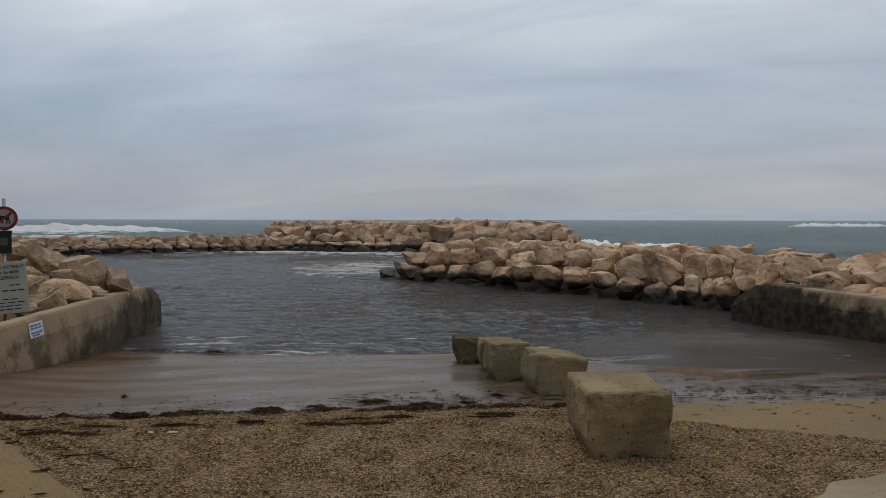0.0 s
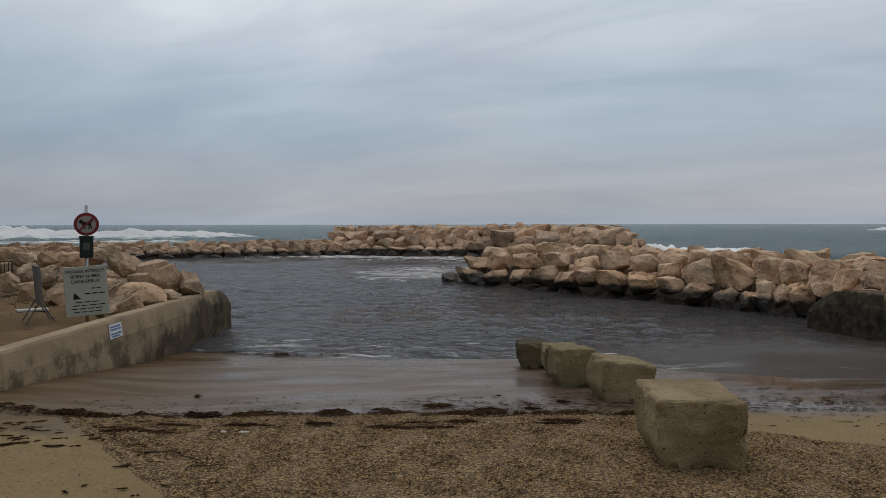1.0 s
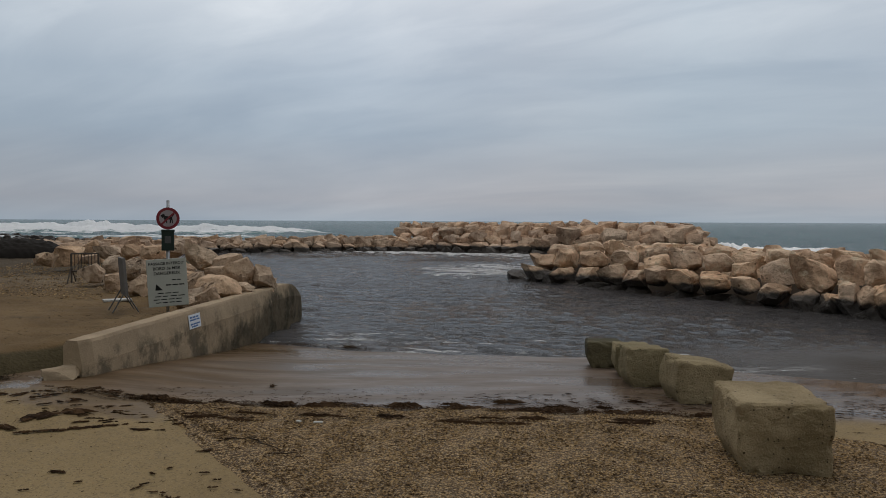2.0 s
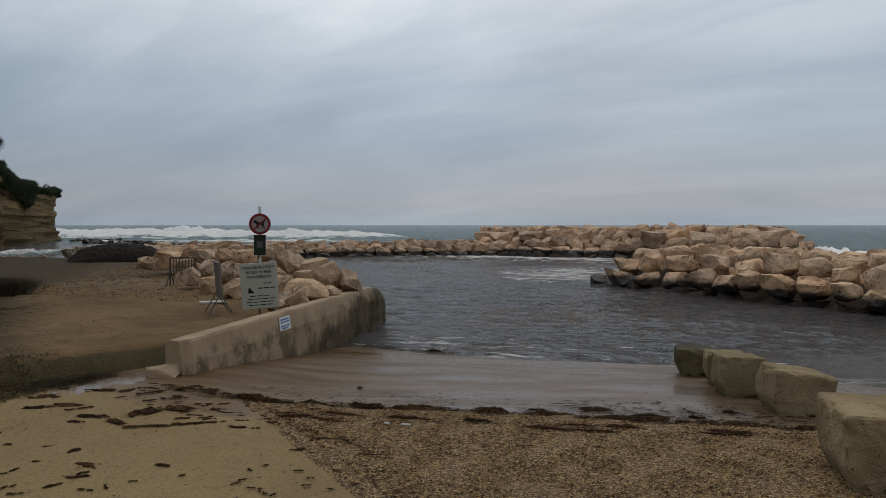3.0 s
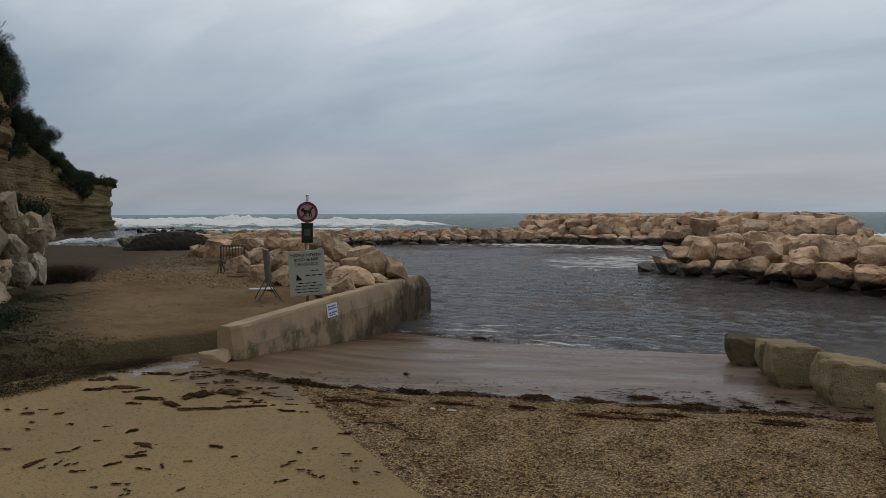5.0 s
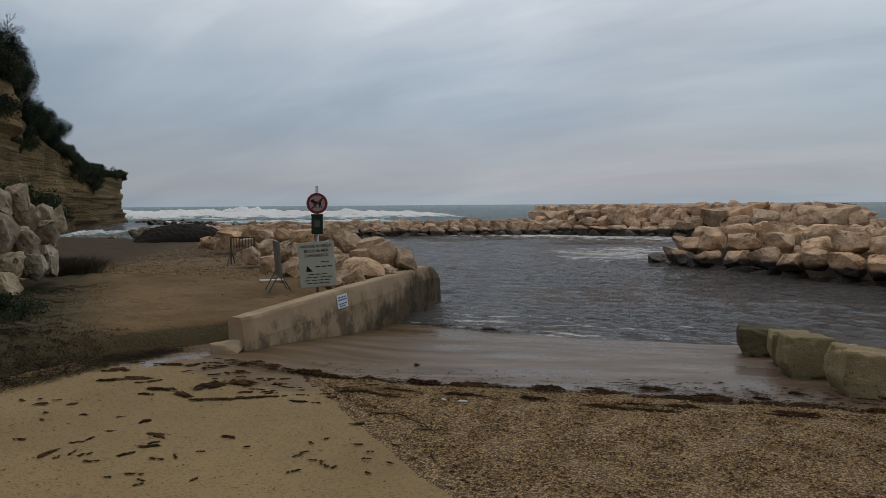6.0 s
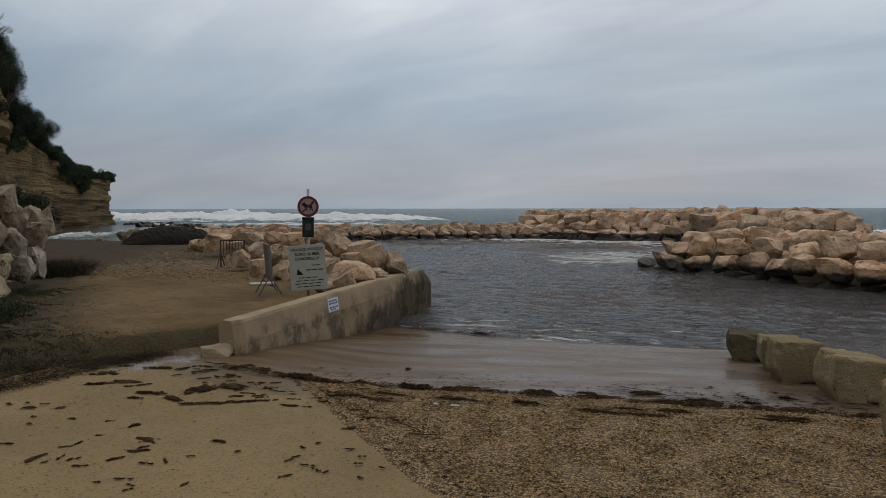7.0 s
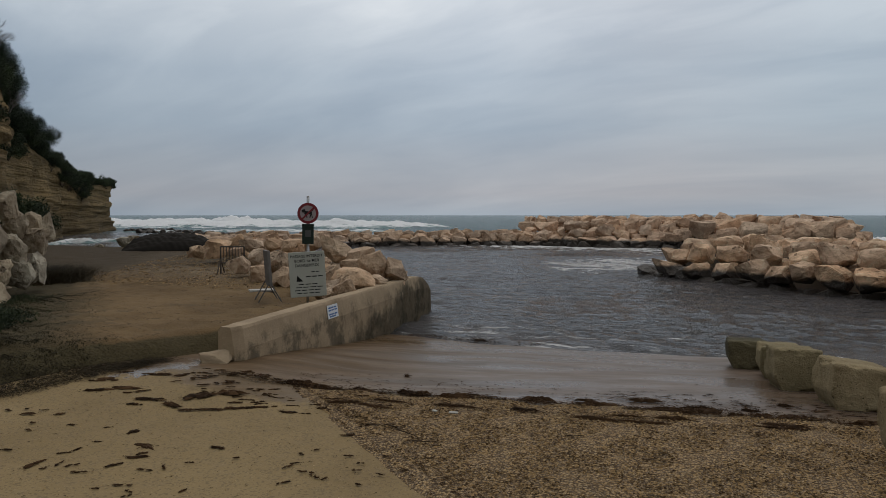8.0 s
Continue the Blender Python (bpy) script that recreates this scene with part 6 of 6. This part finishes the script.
strands("seaweed_scraps", bits, M_WRACK, "small dark scraps of seaweed", "seaweed", (0.008, 0.034), (0.004, 0.010), lift=0.004, seed=5)

bank_bits = []
for _ in range(1000):         # dead weed on the bank between the path and the slab
    u = wr.random()
    bank_bits.append((-6.42 + 0.5 * u - abs(wr.gauss(0, 0.45)) * (1.3 - u), 3.4 + 1.6 * u + wr.gauss(0, 0.12), 0.06, 0.03, wr.randint(8, 26), wr.uniform(-.5, .5)))
for _ in range(1300):
    bank_bits.append((wr.uniform(-13, -5.9), wr.uniform(4.0, 13.0), wr.uniform(0.03, 0.14), wr.uniform(0.01, 0.03), wr.randint(2, 12), wr.uniform(-.3, .3)))
for _ in range(700):          # litter on the damp end of the path
    bank_bits.append((wr.uniform(-22, -11), wr.uniform(11.0, 20.0), wr.uniform(0.05, 0.2), wr.uniform(0.03, 0.08), wr.randint(4, 16), wr.uniform(-.6, .6)))
bank_bits = [p for p in bank_bits if p[0] < -5.5 - 0.096 * (p[1] - 5.0)]
strands("bank_wrack", bank_bits, M_WRACK_DRY, "dark dead seaweed and twigs on the bank of the path", "seaweed", (0.008, 0.034), (0.003, 0.009), lift=0.012, seed=6, zf=lambda x, y: np.maximum(terrace_z(x, y), slip_z(x, y)))


def pebbles(name, count, region, size, material, label, seed, zf, keep):
    r = random.Random(seed)
    verts, faces = [], []
    base = [(1, 0, 0), (0, 1, 0), (-1, 0, 0), (0, -1, 0), (0, 0, 1), (0, 0, -0.6)]
    tri = [(0, 1, 4), (1, 2, 4), (2, 3, 4), (3, 0, 4), (1, 0, 5), (2, 1, 5), (3, 2, 5), (0, 3, 5)]
    g = np.random.RandomState(seed)
    px, py = g.uniform(region[0], region[1], count * 4), g.uniform(region[2], region[3], count * 4)
    ok = keep(px, py)
    px, py = px[ok][:count], py[ok][:count]
    for x, y, z in zip(px.tolist(), py.tolist(), zf(px, py).tolist()):
        k = size[0] + (size[1] - size[0]) * r.random() ** 2.2
        z += k * 0.15
        a = r.uniform(0, 6.28)
        c, s = math.cos(a), math.sin(a)
        sx, sy, sz = k * r.uniform(0.8, 1.5), k * r.uniform(0.6, 1.1), k * r.uniform(0.4, 0.75)
        i = len(verts)
        for p in base:
            u, v, w = (p[0] + r.uniform(-.2, .2)) * sx, (p[1] + r.uniform(-.2, .2)) * sy, p[2] * sz
            verts.append((x + u * c - v * s, y + u * s + v * c, z + w))
        faces += [(i + p, i + q, i + t) for p, q, t in tri]
    me = bpy.data.meshes.new(name)
    me.from_pydata(verts, [], faces)
    me.materials.append(material)
    return tagged(new(name, me), label, "pebbles", kind="stuff")


pebbles("gravel_stones", 60000, (-4.6, 4.2, 1.7, 5.9), (0.0040, 0.0135), M_PEBBLE, "loose brown and cream pebbles of the beach gravel", 12, top_z, lambda x, y: gravel_cover(x, y) > 0.02)
pebbles("path_shingle", 8000, (-17, -7, 9.5, 18), (0.008, 0.026), M_PEBBLE, "pale shingle scattered on the sand path", 13, terrace_z,
        lambda x, y: (-13.9 - 0.55 * (y - 16) < x + 2.5) & (terrace_z(x, y) > 0.2))

pebbles("slab_grit", 5000, (-6.4, -1.2, 1.6, 4.9), (0.002, 0.0055), M_PEBBLE, "fine grit and small pebbles strewn on the concrete slab", 15, top_z, lambda x, y: gravel_cover(x, y) < 0.0)

M_SCRAP = plain("dirty_plastic", (0.42, 0.41, 0.37), 0.6, 0.3, 0, 0.3, 30)

# two white scraps on the gravel
bm = bmesh.new()
box(bm, (0.075, 0.032, 0.010), (0, 0, 0.005), None, 0.004, 1)
scrap = part("plastic_scrap", bm, M_SCRAP)
scrap.matrix_world = pose(-2.51, 4.46, ground_z(-2.51, 4.46) + 0.004, 4, 0, 12)
tagged(scrap, "white scrap of plastic lying on the gravel", "litter")

bm = bmesh.new()
box(bm, (0.045, 0.03, 0.010), (0, 0, 0.005), None, 0.004, 1)
scrap = part("plastic_scrap", bm, M_SCRAP)
scrap.matrix_world = pose(-2.67, 4.45, ground_z(-2.67, 4.45) + 0.004, 2, 3, -20)
tagged(scrap, "small white scrap of plastic lying on the gravel", "litter")

M_DRIFT = plain("wet_driftwood", (0.060, 0.040, 0.024), 0.85, 0.25, 0, 0.4, 20)


def driftwood_twig(x0, y0, x1, y1, thick, seed):
    """A crooked twig lying on the gravel."""
    r = random.Random(seed)
    bm = bmesh.new()
    pts = []
    for i in range(6):
        u = i / 5
        x, y = x0 + (x1 - x0) * u + r.gauss(0, 0.008), y0 + (y1 - y0) * u + r.gauss(0, 0.008)
        pts.append(Vector((x, y, ground_z(x, y) + thick * 1.1 + r.uniform(0, 0.006))))
    for i in range(5):
        tube(bm, pts[i], pts[i + 1], thick * (1 - 0.12 * i), thick * (0.88 - 0.12 * i), 7)
    tube(bm, pts[2], pts[2] + Vector((r.uniform(-.07, .07), r.uniform(-.05, .05), 0.01)), thick * 0.6, thick * 0.25, 6)
    return tagged(part("twig", bm, M_DRIFT, smooth=True), "dark wet driftwood twig lying on the gravel", "twig", "twigs on the gravel")


for i, (x0, y0, x1, y1, thick) in enumerate(((-2.84, 3.95, -2.50, 3.76, 0.0055), (-2.52, 3.68, -2.34, 3.72, 0.005), (-3.02, 3.90, -2.80, 3.98, 0.005), (-1.55, 4.20, -1.40, 4.25, 0.004))):
    driftwood_twig(x0, y0, x1, y1, thick, 70 + i)


def grass(name, spots, label, seed, material, tall=(0.04, 0.13)):
    r = random.Random(seed)
    verts, faces = [], []
    foot = np.array([(x + r.gauss(0, ax), y + r.gauss(0, ay)) for x, y, ax, ay, count in spots for _ in range(count)])
    for px, py, z in zip(foot[:, 0].tolist(), foot[:, 1].tolist(), terrace_z(foot[:, 0], foot[:, 1]).tolist()):
        h, a = r.uniform(*tall), r.uniform(0, 6.28)
        w, lx, ly = r.uniform(0.003, 0.006), r.gauss(0, 0.95) * h, r.gauss(0, 0.95) * h
        i = len(verts)
        verts += [(px - w * math.cos(a), py - w * math.sin(a), z - 0.01), (px + w * math.cos(a), py + w * math.sin(a), z - 0.01), (px + lx, py + ly, z + h)]
        faces.append((i, i + 1, i + 2))
    me = bpy.data.meshes.new(name)
    me.from_pydata(verts, [], faces)
    me.materials.append(material)
    return tagged(new(name, me), label, "grass", kind="stuff")


M_GRASS = leaf_mat("green_grass", (0.022, 0.034, 0.012), (0.055, 0.075, 0.026))
M_DRY = leaf_mat("dry_grass", (0.034, 0.027, 0.014), (0.075, 0.056, 0.030))
grass("grass", [(-10.5, 6.2, 0.25, 0.3, 2600), (-10.0, 5.3, 0.3, 0.4, 2600), (-10.7, 6.9, 0.2, 0.2, 900), (-9.6, 5.2, 0.4, 0.4, 3000)], "green grass at the foot of the boulder wall", 21, M_GRASS, (0.015, 0.075))
grass("turf", [(-8.6, 4.6, 0.6, 0.4, 16000), (-9.6, 5.8, 0.45, 0.5, 14000), (-10.4, 6.9, 0.3, 0.5, 8000), (-7.6, 3.9, 0.45, 0.3, 12000), (-7.0, 4.4, 0.5, 0.3, 5000)], "low dark turf and weeds at the edge of the path", 23, leaf_mat("dark_turf", (0.032, 0.030, 0.013), (0.090, 0.072, 0.032)), (0.004, 0.016))
grass("dry_grass", [(-12.7, 9.1, 0.16, 0.22, 1500), (-13.1, 9.6, 0.25, 0.25, 1600), (-13.7, 10.2, 0.3, 0.25, 1400), (-14.4, 10.8, 0.35, 0.3, 1000), (-12.9, 9.35, 0.3, 0.2, 5000)], "brown withered grass tufts beside the path", 22, M_DRY, (0.06, 0.30))

# bank of dead seaweed at the end of the path
hx, hy = np.meshgrid(np.linspace(-1.75, 1.75, 110), np.linspace(-1.6, 1.6, 80), indexing="ij")
ragged = 1 + 0.10 * sines(hx, hy, 42, 12, 0.5, 2.0)
hz = 0.70 * np.clip(1 - np.abs(hx / 1.75) ** 2.6 * ragged, 0, 1) ** 0.62 * np.clip(1 - np.abs(hy / 1.6) ** 2.4, 0, 1) ** 0.6 + 0.026 * sines(hx, hy, 41, 26, 0.12, 0.9) - 0.06
heap = sheet("seaweed_bank", hx, hy, hz, M_WRACK_BANK, True)
heap.matrix_world = pose(-20.4, 20.7, 0.27, 0, 0, 42)
tagged(heap, "long black bank of dead seaweed on the shingle", "seaweed bank", kind="stuff")


# ---------------------------------------------------------------- surf
def surf(name, az0, az1, dist0, dist1, height, seed, label="white breaking wave rolling in from the sea", span=1.0, wide=16.0, material=M_FOAM):
    """A breaking wave: a long ridge with a ragged, lumpy crest and a foam apron."""
    n, m = 260, 30
    X, Y, Z = np.zeros((n, m)), np.zeros((n, m)), np.zeros((n, m))
    for i in range(n):
        u = i / (n - 1)
        a = radians(az0 + (az1 - az0) * u)
        d0 = dist0 + (dist1 - dist0) * u + 5 * span * noise.noise(Vector((u * 5, seed, 0)))
        env = max(0.0, min(1, u * 6, (1 - u) * 6)) * (0.70 + 0.28 * noise.noise(Vector((u * 5, seed, 3))) + 0.12 * noise.noise(Vector((u * 16, seed, 5))))
        for j in range(m):
            v = j / (m - 1)
            d = d0 + (v - 0.5) * wide
            shape = math.exp(-((v - 0.55) / 0.16) ** 2) + 0.22 * math.exp(-((v - 0.25) / 0.2) ** 2)
            lump = 1 + 0.22 * noise.noise(Vector((u * 30 * span, v * 5, seed))) + 0.10 * noise.noise(Vector((u * 70 * span, v * 10, seed)))
            X[i, j], Y[i, j] = -0.45 - d * math.sin(a), -0.8 + d * math.cos(a)
            Z[i, j] = WATER - 0.12 + max(0.0, height * env * shape * lump)
    ob = sheet(name, X, Y, Z, material)
    return tagged(ob, label, "wave", kind="stuff")


surf("breaking_wave", 20, 50, 112, 130, 1.7, 1)
surf("breaking_wave", 24, 48, 86, 90, 0.55, 2)
surf("breaking_wave", 33, 50, 150, 165, 2.0, 3)
surf("breaking_wave", 42, 52, 60, 58, 0.5, 6, "white surf washing between the path and the cliff", 1.0, 9.0)
surf("breaking_wave", -31, -24, 260, 250, 1.5, 4)
surf("breaking_wave", -18, -9, 57, 56, 0.5, 5, "white surf breaking at the end of the breakwater", 0.7, 12.0, M_SPRAY)

surf("breaking_wave", -8.5, -12.0, 53, 54, 0.9, 9, "white spray breaking over the end of the breakwater", 0.25, 8.0, M_SPRAY)

# dark reef rocks awash below the cliff, and pale ones past the seaweed bank
reef = tagged(empty("reef"), "dark wet reef rocks awash below the cliff", "reef", kind="structure")
for i in range(38):
    u = rock_rng.random()
    a, d = radians(38.8 + 8.2 * u + rock_rng.uniform(-1, 1)), 72 + 24 * u + rock_rng.uniform(-6, 6)
    lay(KIT_WET, reef, -0.5 - d * math.sin(a), -0.8 + d * math.cos(a), -0.40 + rock_rng.uniform(0, 0.2), rock_rng.uniform(0.6, 1.4), rock_rng.uniform(0.35, 0.65))
outcrop = tagged(empty("outcrop"), "pale rocks lying past the seaweed bank", "rocks", kind="structure")
for i in range(16):
    lay(KIT_GREY, outcrop, -24.4 + rock_rng.gauss(0, 0.6), 23.1 + rock_rng.gauss(0, 0.7), 0.2 + rock_rng.uniform(-0.1, 0.3), rock_rng.uniform(0.5, 1.0), rock_rng.uniform(0.35, 0.55))
